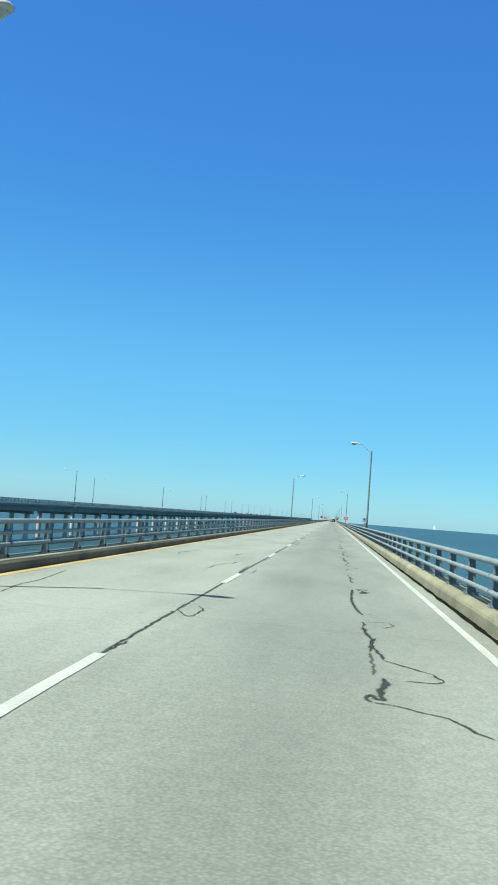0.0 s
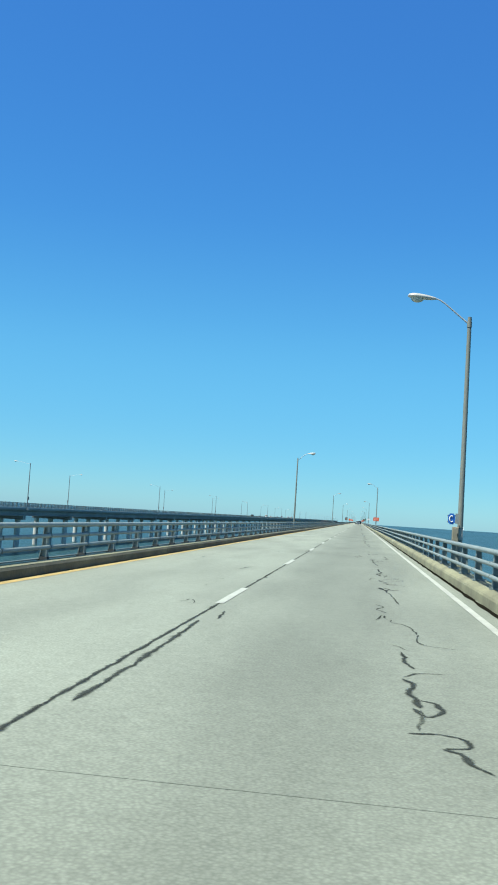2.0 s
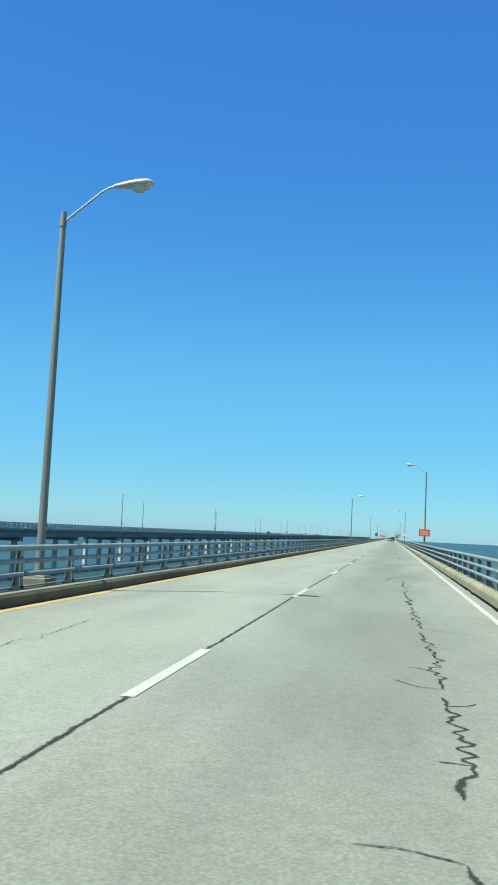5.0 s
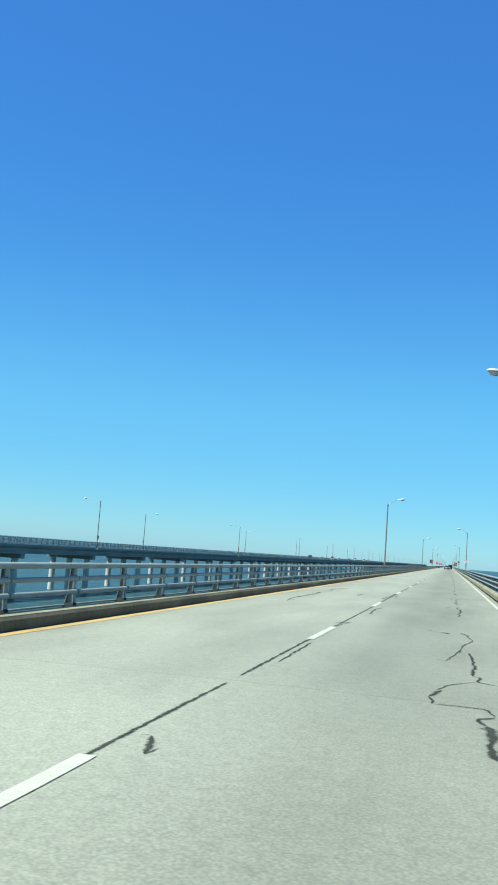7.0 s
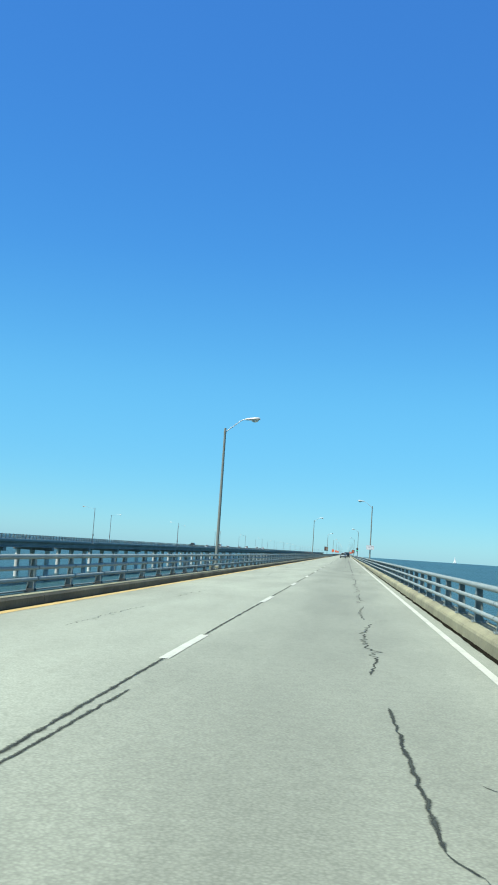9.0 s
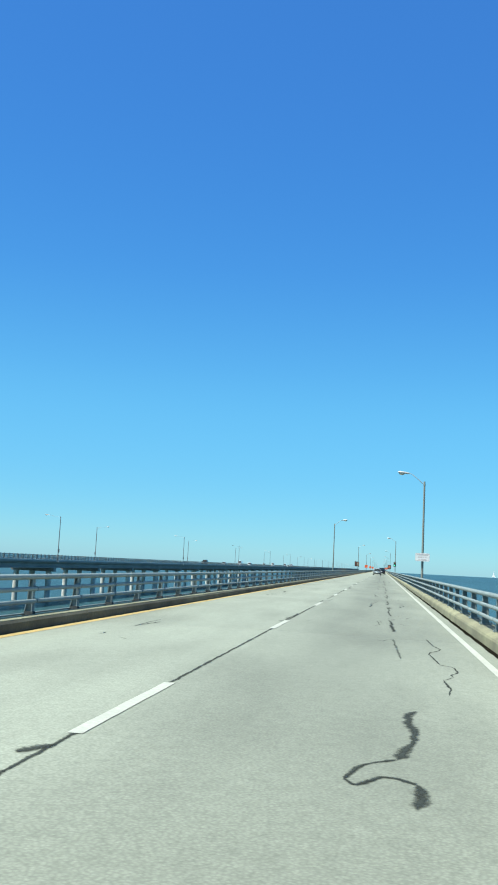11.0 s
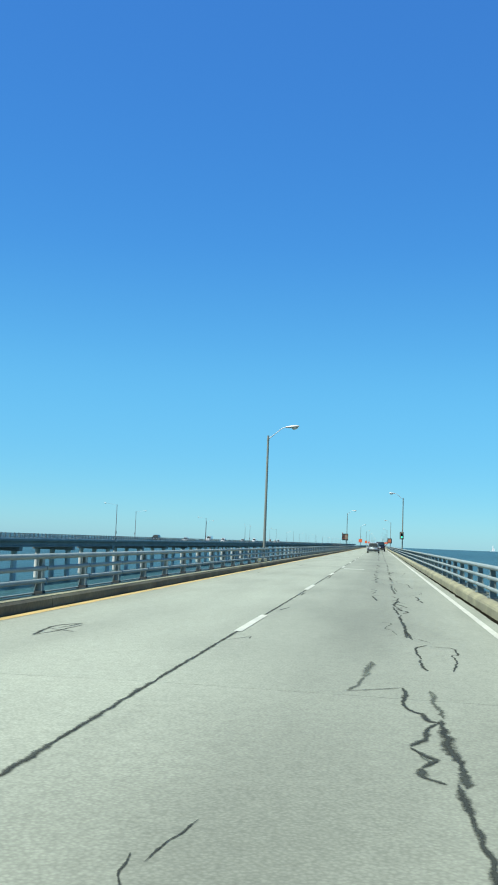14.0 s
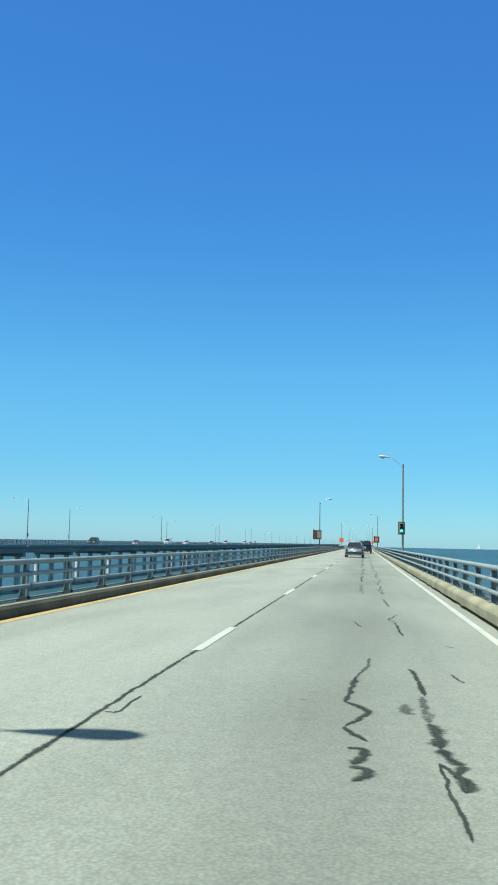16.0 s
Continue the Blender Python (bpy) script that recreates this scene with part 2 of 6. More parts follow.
worn_through(WHITE, (0.26, 0.26, 0.215), -0.02)
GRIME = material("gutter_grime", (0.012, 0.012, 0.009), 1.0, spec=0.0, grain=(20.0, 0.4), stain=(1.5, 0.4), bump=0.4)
ALU = material("galvanised_rail", (0.19, 0.235, 0.228), 0.62, 0.0, grain=(30.0, 0.08), stain=(2.0, 0.12), spread=0.05)
POST = material("galvanised_post", (0.165, 0.208, 0.203), 0.55, 0.0, grain=(30.0, 0.1), stain=(3.0, 0.2), spread=0.08)
POLE = material("weathered_pole", (0.195, 0.21, 0.18), 0.7, 0.1, grain=(30.0, 0.12), stain=(1.2, 0.2), stretch=(1, 1, 0.2))
FARPOLE = material("grey_lamp_pole", (0.16, 0.17, 0.17), 0.6, 0.2, grain=(20.0, 0.1), stain=(1.0, 0.15))
HEAD = material("lamp_housing", (0.46, 0.46, 0.43), 0.4, 0.1, grain=(20.0, 0.06), stain=(3.0, 0.08))
LENS = material("lamp_lens", (0.5, 0.5, 0.44), 0.15, grain=(30.0, 0.1), stain=(6.0, 0.1))
ORANGE = material("orange_sign_sheet", (0.8, 0.13, 0.04), 0.5, grain=(10.0, 0.05), stain=(2.0, 0.05))
SIGNWHITE = material("white_sign_sheet", (0.72, 0.73, 0.7), 0.45, grain=(10.0, 0.05), stain=(2.0, 0.06))
SIGNBLUE = material("blue_sign_sheet", (0.02, 0.12, 0.42), 0.45, grain=(10.0, 0.05), stain=(2.0, 0.06))
FADED = material("faded_red_letters", (0.5, 0.44, 0.42), 0.6, grain=(20.0, 0.15), stain=(3.0, 0.15))
BLACK = material("black_housing", (0.025, 0.026, 0.024), 0.5, grain=(20.0, 0.1), stain=(3.0, 0.15))
TAN = material("tan_housing", (0.24, 0.215, 0.15), 0.55, grain=(20.0, 0.08), stain=(3.0, 0.15))
GREEN = material("green_signal_light", (0.05, 0.75, 0.45), 0.3, emit=1.2)
RED_OFF = material("dark_red_lens", (0.14, 0.02, 0.015), 0.2)
AMBER = material("amber_lights", (0.34, 0.1, 0.05), 0.4, emit=0.02)
ARM = material("lamp_arm_aluminium", (0.36, 0.39, 0.4), 0.5, 0.2, grain=(20.0, 0.05), stain=(2.0, 0.08))
TERRA = material("dull_orange_face", (0.5, 0.15, 0.07), 0.5, grain=(12.0, 0.12), stain=(2.0, 0.15))
# dark grey for the shoes at the feet of the left posts
SHOE_STEEL = material("dark_shoe_steel", (0.036, 0.043, 0.043), 0.85, grain=(30.0, 0.25), stain=(4.0, 0.3), bump=0.3, spec=0.2)
STEEL = material("sign_bracket_steel", (0.3, 0.32, 0.3), 0.5, 0.3)
ROCK = material("island_rock", (0.22, 0.2, 0.16), 0.9, grain=(0.6, 0.25), stain=(0.1, 0.2))
SAIL = material("white_sail_cloth", (0.82, 0.82, 0.8), 0.7, grain=(4.0, 0.04), stain=(0.5, 0.05))
RUBBER = material("tyre_rubber", (0.02, 0.02, 0.02), 0.8)
GLASS = material("tinted_car_glass", (0.02, 0.025, 0.028), 0.05, spec=0.8)
CHROME = material("chrome_trim", (0.7, 0.7, 0.7), 0.15, 1.0)
TAIL = material("red_tail_lens", (0.07, 0.01, 0.01), 0.15)


def car_paint(name, colour):
    m = material(name, colour, 0.3, 0.35, grain=(60.0, 0.04), stain=(2.0, 0.06))
    m.node_tree.nodes["Principled BSDF"].inputs["Coat Weight"].default_value = 0.7
    return m


# ---- mesh helpers ----
def mesh_from(name, verts, faces, mat, smooth=False):
    me = bpy.data.meshes.new(name)
    me.from_pydata([tuple(v) for v in verts], [], faces)
    me.update()
    me.materials.append(mat)
    if smooth:
        me.polygons.foreach_set("use_smooth", [True] * len(me.polygons))
    return me


def from_bm(name, bm, mat, smooth=False):
    bmesh.ops.recalc_face_normals(bm, faces=bm.faces)
    if smooth:
        bmesh.ops.split_edges(bm, edges=list({e for f in bm.faces if len(f.verts) > 6 for e in f.edges}))
    me = bpy.data.meshes.new(name)
    bm.to_mesh(me)
    bm.free()
    me.materials.append(mat)
    if smooth:  # round sides, flat ends
        me.polygons.foreach_set("use_smooth", [len(p.vertices) < 5 for p in me.polygons])
    return me


def put(name, me, parent=None, at=None, label=""):
    ob = new(name, me)
    ob.parent = parent
    if at is not None:
        ob.matrix_basis = at if isinstance(at, Matrix) else Matrix.Translation(at)
    return tagged(ob, label)


def base(name, at=(0, 0, 0), turn=0):
    """An Empty at a thing's base."""
    ob = new(name)
    ob.empty_display_size = 0.3
    ob.matrix_basis = pose(*at, 0, 0, turn)
    return ob


def box_bm(bm, x0, x1, y0, y1, z0, z1, bevel=0.0):
    r = bmesh.ops.create_cube(bm, size=1.0, matrix=Matrix.LocRotScale(((x0 + x1) / 2, (y0 + y1) / 2, (z0 + z1) / 2), None, (x1 - x0, y1 - y0, z1 - z0)))
    if bevel:
        es = list({e for v in r["verts"] for e in v.link_edges})
        bmesh.ops.bevel(bm, geom=es, offset=bevel, segments=2, affect="EDGES", profile=0.5)


def box(name, x0, x1, y0, y1, z0, z1, mat, bevel=0.0):
    bm = bmesh.new()
    box_bm(bm, x0, x1, y0, y1, z0, z1, bevel)
    return from_bm(name, bm, mat)


def extrude(name, profile, y0, y1, mat, smooth=False, capped=True):
    """A closed outline of (x, z) drawn out along y."""
    n = len(profile)
    verts = [(x, y, z) for y in (y0, y1) for x, z in profile]
    faces = [(i, (i + 1) % n, n + (i + 1) % n, n + i) for i in range(n)]
    if capped:
        faces += [tuple(range(n - 1, -1, -1)), tuple(range(n, 2 * n))]
    bm = bmesh.new()
    vs = [bm.verts.new(v) for v in verts]
    for f in faces:
        bm.faces.new([vs[i] for i in f])
    return from_bm(name, bm, mat, smooth)


def oval(cx, cz, rx, rz, n=10):
    return [(cx + rx * math.cos(2 * math.pi * i / n), cz + rz * math.sin(2 * math.pi * i / n)) for i in range(n)]


def tube(name, points, radii, mat, n=10):
    """A round bar along points, with a radius at each."""
    bm = bmesh.new()
    rings = []
    pts = [Vector(p) for p in points]
    for i, p in enumerate(pts):
        d = (pts[min(i + 1, len(pts) - 1)] - pts[max(i - 1, 0)]).normalized()
        u = d.orthogonal().normalized() if abs(d.z) < 0.999 else Vector((1, 0, 0))
        if i:
            u = (rings_u - d * rings_u.dot(d)).normalized()
        rings_u = u
        w = d.cross(u)
        rings.append([bm.verts.new(p + (u * math.cos(2 * math.pi * k / n) + w * math.sin(2 * math.pi * k / n)) * radii[i]) for k in range(n)])
    for a, c in zip(rings, rings[1:]):
        for k in range(n):
            bm.faces.new((a[k], a[(k + 1) % n], c[(k + 1) % n], c[k]))
    bm.faces.new(rings[0][::-1])
    bm.faces.new(rings[-1])
    return from_bm(name, bm, mat, True)


def road_z(x):
    return -0.008 * abs(x)


def ribbon(points, widths, lift=0.004):
    """Vertices, faces and edge fade of a ribbon that lies on the crowned road; points (x, y)."""
    verts, faces, core = [], [], []
    for i, (x, y) in enumerate(points):
        a, b = points[max(i - 1, 0)], points[min(i + 1, len(points) - 1)]
        d = Vector((b[0] - a[0], b[1] - a[1]))
        d = d.normalized() if d.length > 1e-6 else Vector((0, 1))
        for s in (-1, 0, 1):
            px, py = x - s * d.y * widths[i] / 2, y + s * d.x * widths[i] / 2
            verts.append((px, py, road_z(px) + lift))
            core.append(0.0 if s else min(1.0, 0.45 + i / 3, 0.45 + (len(points) - 1 - i) / 3))
    for i in range(len(points) - 1):
        for s in (0, 1):
            faces.append((3 * i + s + 1, 3 * i + s, 3 * i + 3 + s, 3 * i + 4 + s))
    return verts, faces, core


def ribbon_mesh(name, ribbons, mat):
    verts, faces, cores = [], [], []
    for v, f, c in ribbons:
        n = len(verts)
        verts += v
        faces += [tuple(i + n for i in q) for q in f]
        cores += c
    me = mesh_from(name, verts, faces, mat)
    me.attributes.new("core", "FLOAT", "POINT").data.foreach_set("value", cores)
    return me


def strip(name, points, widths, mat, lift=0.004):
    return ribbon_mesh(name, [ribbon(points, widths, lift)], mat)


# ---- plan: the camera's bridge runs along y, its deck's crown at x = 0, z = 0 ----
SPAN, JOINT = 22.92, 53.7
FIRST, NEAR_SPANS, FAR_END = JOINT - 4 * SPAN, 31, 1750.0
NEAR_END = FIRST + NEAR_SPANS * SPAN
EDGE_X = 4.55
KERB_X = {-1: 3.64, 1: 4.03}
KERB_Z = {-1: 0.17, 1: 0.225}
RAIL_Z = {-1: 0.115, 1: 0.225}
RAIL_X = {-1: 4.16, 1: 4.27}
SEA_Z = -8.6

# sea, to the horizon
verts, faces = [], []
for i in range(97):
    for r in (0.0, 60.0, 300.0, 1200.0, 4300.0):
        a = 2 * math.pi * i / 96
        verts.append((r * math.cos(a), 400 + r * math.sin(a), SEA_Z))
for i in range(96):
    for k in range(4):
        faces.append((5 * i + k, 5 * i + k + 1, 5 * i + 6 + k, 5 * i + 5 + k))
water = tagged(put("water", mesh_from("water", verts, faces, SEA)), "open blue bay water with small ripples", "water", kind="structure")

# deck: slabs with open joints over a beam
road = tagged(put("road", extrude("road", [(-EDGE_X + 0.3, -0.22), (EDGE_X - 0.3, -0.22), (3.4, -1.3), (-3.4, -1.3)], FIRST - 20, FAR_END, PIER)),
              "light grey two-lane bridge roadway with tar-sealed cracks", "road", kind="structure")
slab_outline = [(-KERB_X[-1] - 0.02, road_z(KERB_X[-1])), (-KERB_X[-1] - 0.02, -0.215), (KERB_X[1] + 0.02, -0.215), (KERB_X[1] + 0.02, road_z(KERB_X[1])), (0, 0)]
slab_mesh = extrude("deck_slab", slab_outline, 0.005, SPAN - 0.005, ROAD)
spans_all = int((FAR_END - FIRST) / SPAN)
for k in range(spans_all):
    put("deck_slab", slab_mesh, road, (0, FIRST + k * SPAN, 0))
filler = extrude("joint_filler", [(-KERB_X[-1], road_z(KERB_X[-1]) - 0.004), (-KERB_X[-1], -0.2), (KERB_X[1], -0.2), (KERB_X[1], road_z(KERB_X[1]) - 0.004), (0, -0.004)], -0.0045, 0.0045, SEALANT)
for k in range(NEAR_SPANS):
    put("joint_filler", filler, road, (0, FIRST + k * SPAN, 0))

# kerbs, one cast length per span
for side, name in ((-1, "kerb_left"), (1, "kerb_right")):
    x0, z0 = KERB_X[side], KERB_Z[side]
    outline = [(x0, -0.2), (x0 + 0.01, z0 - 0.1), (x0 + 0.03, z0 - 0.06), (x0 + 0.07, z0 - 0.035), (x0 + 0.14, z0 - 0.004), (EDGE_X - 0.03, z0 - 0.002), (EDGE_X, z0 - 0.03), (EDGE_X, -0.45), (x0 + 0.1, -0.45)]
    if side < 0:
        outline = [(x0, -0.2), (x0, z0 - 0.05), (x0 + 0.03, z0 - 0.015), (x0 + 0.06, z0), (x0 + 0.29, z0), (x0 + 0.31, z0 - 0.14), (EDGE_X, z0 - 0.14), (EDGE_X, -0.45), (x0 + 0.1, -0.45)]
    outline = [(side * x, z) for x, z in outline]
    kerb_mat = SHADED_KERB if side < 0 else CONCRETE
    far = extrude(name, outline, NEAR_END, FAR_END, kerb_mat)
    kerb = tagged(put(name, far), ("shade-darkened brown concrete kerb" if side < 0 else "tan weathered concrete kerb") + " along the bridge deck edge", "kerb", kind="structure")
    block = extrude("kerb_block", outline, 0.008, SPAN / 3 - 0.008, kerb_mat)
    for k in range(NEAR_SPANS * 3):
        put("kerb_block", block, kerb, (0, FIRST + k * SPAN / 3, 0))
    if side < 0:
        # paler strip stands in for the sunlit top of the left kerb
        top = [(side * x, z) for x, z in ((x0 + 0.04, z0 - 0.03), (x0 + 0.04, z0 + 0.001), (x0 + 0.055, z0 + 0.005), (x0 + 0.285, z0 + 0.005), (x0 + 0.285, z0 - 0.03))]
        put("kerb_top", extrude("kerb_top", top, FIRST, FAR_END, CONCRETE), kerb, label="kerb top with sunlight put in as a paler strip")
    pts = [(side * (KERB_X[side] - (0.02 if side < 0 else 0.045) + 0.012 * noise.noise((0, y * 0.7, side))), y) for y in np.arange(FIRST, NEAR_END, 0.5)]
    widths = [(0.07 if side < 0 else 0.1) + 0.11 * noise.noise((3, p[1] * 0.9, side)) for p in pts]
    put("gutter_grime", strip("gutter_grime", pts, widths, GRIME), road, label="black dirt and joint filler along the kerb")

# road markings
def solid_line(x, w, mat, seed):
    pts = [(x, y) for y in np.arange(FIRST, NEAR_END + 0.1, 0.6)] + [(x, FAR_END)]
    widths = [w * (1 + 0.06 * noise.noise((seed, p[1] * 0.8, 0))) for p in pts]
    return strip("edge_line", pts, widths, mat, 0.005)


put("edge_line", solid_line(3.665, 0.115, WHITE, 1), road, label="solid white edge line")
put("edge_line", solid_line(-3.505, 0.18, YELLOW, 2), road, label="solid yellow edge line")
dash_mesh = [strip("lane_dash", [(0.01 * noise.noise((k, y, 0)), y) for y in np.arange(0, 3.06, 0.254)],
                   [0.12 * (0.96 + 0.1 * noise.noise((k + 7, y * 3, 0))) for y in np.arange(0, 3.06, 0.254)], WHITE, 0.006) for k in range(5)]
for k in range(-3, 140):
    put("lane_dash", dash_mesh[k % 5], road, (0, k * 12.192, 0))
put("paint_block", strip("paint_block", [(0.66, 436.75), (0.66, 437.55)], [1.03, 1.0], FAINT, 0.005), road, label="worn white rectangle painted in the lane")


# tar sealant poured along cracks
seal_count = 0
side_cracks = {TAR: [], TARFADE: []}


def seal(width, *path, mat=None, wander=0.018, jagged=False, side=False):
    """A ribbon of sealant poured along a path, with ragged width; jagged: it zigzags between the places of its path."""
    global seal_count
    seal_count += 1
    k = seal_count
    corners = [np.array(p) for p in path]
    if len(corners) > 2:  # round each bend a little, as poured tar does
        eased = [corners[0]]
        for p0, p1 in zip(corners, corners[1:]):
            eased += [p0 * 0.82 + p1 * 0.18, p0 * 0.18 + p1 * 0.82]
        corners = eased + [corners[-1]]
    pts = []
    for p0, p1 in zip(corners, corners[1:]):
        n = max(2, int(math.dist(p0, p1) / 0.05))
        pts += [p0 + (p1 - p0) * j / n for j in range(n)]
    pts.append(corners[-1])
    out, widths, s = [], [], 0.0
    for i, p in enumerate(pts):
        d = pts[min(i + 1, len(pts) - 1)] - pts[max(i - 1, 0)]
        s += np.linalg.norm(d) / 2
        d = d / max(np.linalg.norm(d), 1e-6)
        off = wander * (1.4 * noise.noise((k, s * 2.1, 3)) + 1.3 * noise.noise((k, s * 6.0, 5)))
        if jagged:
            tri = abs((s * 1.1 + k * 0.37 + 0.9 * noise.noise((k, s * 0.6, 1))) % 1.0 - 0.5) * 4 - 1
            off += wander * 0.8 * tri * abs(noise.noise((k, s * 0.5, 9))) * 1.6
        off *= min(1, 4 * i / len(pts), 4 * (len(pts) - 1 - i) / len(pts))
        out.append((p[0] - d[1] * off, p[1] + d[0] * off))
        w = 1.2 * width * (1 + 0.6 * noise.noise((k, s * 1.6, 7)) + 0.65 * noise.noise((k, s * 5.0, 8)) + 0.5 * noise.noise((k, s * 14.0, 2)))
        widths.append(max(0.3 * width, w) * min(1, 0.3 + i / 4, 0.3 + (len(pts) - 1 - i) / 4))
    if side:
        side_cracks[mat or TAR].append(ribbon(out, widths, 0.0035 + (k % 9) * 0.0003))
        return
    put("crack_seal", strip("crack_seal", out, widths, mat or TAR, 0.0035 + (k % 9) * 0.0003), road)
    if jagged and width > 0.038:  # thin side cracks across the lane
        r = random.Random(k)
        for _ in range(2):
            x, y = out[r.randint(2, len(out) - 3)]
            arm = r.choice((-1, 1)) * r.uniform(0.12, 0.34)
            lean = r.uniform(-0.25, 0.25)
            seal(r.uniform(0.02, 0.034), (x, y), (x + 0.5 * arm, y + lean * r.uniform(-0.5, 1.2)), (x + arm, y + lean), mat=mat, wander=0.02, side=True)


def cracks(y0, y1, x, amp, width, seed, gap, mat=None):
    """A crack that was sealed piece by piece along the lane, with an arm across it now and then."""
    r = random.Random(seed)
    y = y0 + r.uniform(0, gap)
    while y < y1 - 1:
        end = min(y1, y + r.uniform(2.5, 8.0))
        n = max(2, int((end - y) / 1.7))
        path = [(x + amp * r.uniform(-1, 1), y + (end - y) * i / n) for i in range(n + 1)]
        seal(width * r.uniform(0.6, 1.2), *path, mat=mat, wander=0.08, jagged=True)
        if r.random() < 0.6 and amp > 0.05:
            ax, ay = path[r.randint(0, n)]
            arm = r.choice((-1, 1)) * r.uniform(0.3, 0.7)
            seal(width * 0.45, (ax, ay), (ax + arm * 0.5, ay + r.uniform(-0.3, 0.3)), (ax + arm, ay + r.uniform(-0.5, 0.5)), mat=mat)
        y = end + r.uniform(0.2, 1.0) * gap


# the seal along the lane joint is almost unbroken
BARE = ((213.9, 214.5), (344.5, 348.3), (368.7, 370.8))
y = -20.0
rng = random.Random(12)
while y < 640:
    end = y + rng.uniform(7, 19)
    pieces = [(y, end)]
    for a, b in BARE:
        pieces = [q for lo, hi in pieces for q in ((lo, min(hi, a)), (max(lo, b), hi)) if q[1] - q[0] > 0.3]
    for lo, hi in pieces:
        seal(0.05, (0.0, lo), (rng.uniform(-0.02, 0.02), (lo + hi) / 2), (0.0, hi), wander=0.012)
    y = end - 0.12 if rng.random() < 0.75 else end + rng.uniform(0.1, 0.5)

# stretches that are sealed piece by piece
cracks(-20, 24, 2.35, 0.1, 0.05, 3, 0.8)
cracks(121, 170, 2.36, 0.12, 0.05, 5, 1.0)
cracks(268, 313, 2.34, 0.12, 0.05, 8, 1.6)
cracks(464, 640, 2.36, 0.08, 0.06, 10, 1.6, TARFADE)
cracks(464, 640, 1.8, 0.08, 0.05, 11, 2.4)
cracks(-10, 24, -2.0, 0.15, 0.03, 14, 20.0, TARFADE)
cracks(120, 166, -2.0, 0.15, 0.03, 15, 20.0, TARFADE)
cracks(264, 310, -2.0, 0.15, 0.03, 16, 20.0, TARFADE)

# single seals: zigzags of the right wheel path, loops beside the lane joint, faint ones in the other lane
seal(0.06, (2.36, 37.82), (2.29, 35.13), (2.34, 33.81), (2.40, 32.99))
seal(0.025, (2.38, 33.25), (2.60, 33.06))
seal(0.025, (2.37, 32.04), (2.74, 32.27), (2.78, 31.83), (2.62, 31.48))
seal(0.06, (2.36, 31.47), (2.40, 30.70), (2.43, 30.01), (2.37, 29.19))
seal(0.05, (2.48, 30.39), (2.38, 29.65), (2.47, 29.26), (2.48, 28.67))
seal(0.035, (2.48, 28.67), (2.66, 28.40), (2.85, 28.13), (2.97, 27.73), (2.86, 27.59), (2.60, 27.55))
seal(0.05, (2.37, 29.19), (2.37, 28.40), (2.34, 27.71), mat=TARFADE)
seal(0.02, (2.55, 27.54), (2.42, 27.60))
seal(0.08, (2.42, 27.60), (2.44, 27.28), (2.36, 26.97), (2.38, 26.58), (2.31, 26.62), (2.29, 26.77))
seal(0.035, (2.28, 26.45), (2.43, 26.41), (2.64, 26.24), (2.83, 26.11), (2.91, 25.79), (3.03, 25.59))
seal(0.03, (-0.01, 31.47), (0.24, 30.72), (0.29, 31.00), (0.30, 31.78), (0.18, 32.10))
seal(0.05, (0.01, 27.60), (0.04, 28.35))
seal(0.034, (-2.52, 31.93), (-2.71, 33.29), (-2.70, 34.22), (-2.99, 36.76))
seal(0.048, (-2.56, 47.87), (-2.46, 49.25), (-2.35, 50.39))
seal(0.048, (-0.56, 43.20), (-0.54, 44.51))
seal(0.048, (-0.99, 48.03), (-0.95, 49.16))
seal(0.04, (2.37, 50.26), (2.49, 49.46), (2.34, 47.65))
seal(0.025, (2.45, 47.20), (2.61, 46.57), (2.71, 46.20), (2.35, 45.61), (2.41, 44.98), (2.27, 44.51))
seal(0.025, (2.13, 43.39), (2.33, 43.25), (2.47, 43.01), (2.33, 42.58), (2.39, 42.06))
seal(0.06, (2.39, 42.06), (2.38, 41.44), (2.45, 41.24), (2.35, 40.97))
seal(0.06, (2.37, 40.98), (2.38, 40.34), (2.41, 39.93))
seal(0.025, (2.18, 38.15), (2.39, 38.27), (2.55, 38.23), (2.67, 37.96))
seal(0.06, (2.46, 37.96), (2.53, 38.07), (2.60, 38.03), (2.66, 37.90))
seal(0.07, (2.46, 37.94), (2.51, 37.74), (2.56, 37.63), (2.57, 37.42))
seal(0.08, (2.69, 37.56), (2.58, 37.43), (2.61, 37.23), (2.50, 37.05))
seal(0.10, (0.02, 42.85), (-0.09, 42.51), (-0.08, 41.68), (-0.06, 40.76), (-0.04, 39.72), mat=TARFADE)
seal(0.03, (0.08, 40.13), (0.23, 40.07), (0.22, 40.69), (0.21, 41.42))
seal(0.03, (0.02, 46.04), (0.10, 47.77))
seal(0.034, (-0.86, 40.65), (-0.83, 41.31), (-0.86, 41.83), (-0.79, 42.50), (-0.71, 43.26), (-0.61, 43.76))
seal(0.034, (-0.91, 41.60), (-0.70, 41.23))
seal(0.029, (-0.96, 44.86), (-0.58, 44.59))
seal(0.023, (-1.03, 48.40), (-0.92, 50.06))
seal(0.023, (-2.42, 46.21), (-2.66, 47.96), (-2.54, 48.75))
seal(0.034, (-0.80, 39.64), (-0.79, 39.81))
seal(0.05, (2.30, 63.81), (2.52, 62.60))
seal(0.02, (2.06, 60.94), (2.22, 61.64), (2.31, 61.18))
seal(0.04, (2.36, 59.97), (2.53, 59.68), (2.38, 58.44))
seal(0.06, (2.38, 58.19), (2.35, 57.05), (2.39, 56.31), (2.39, 55.43))
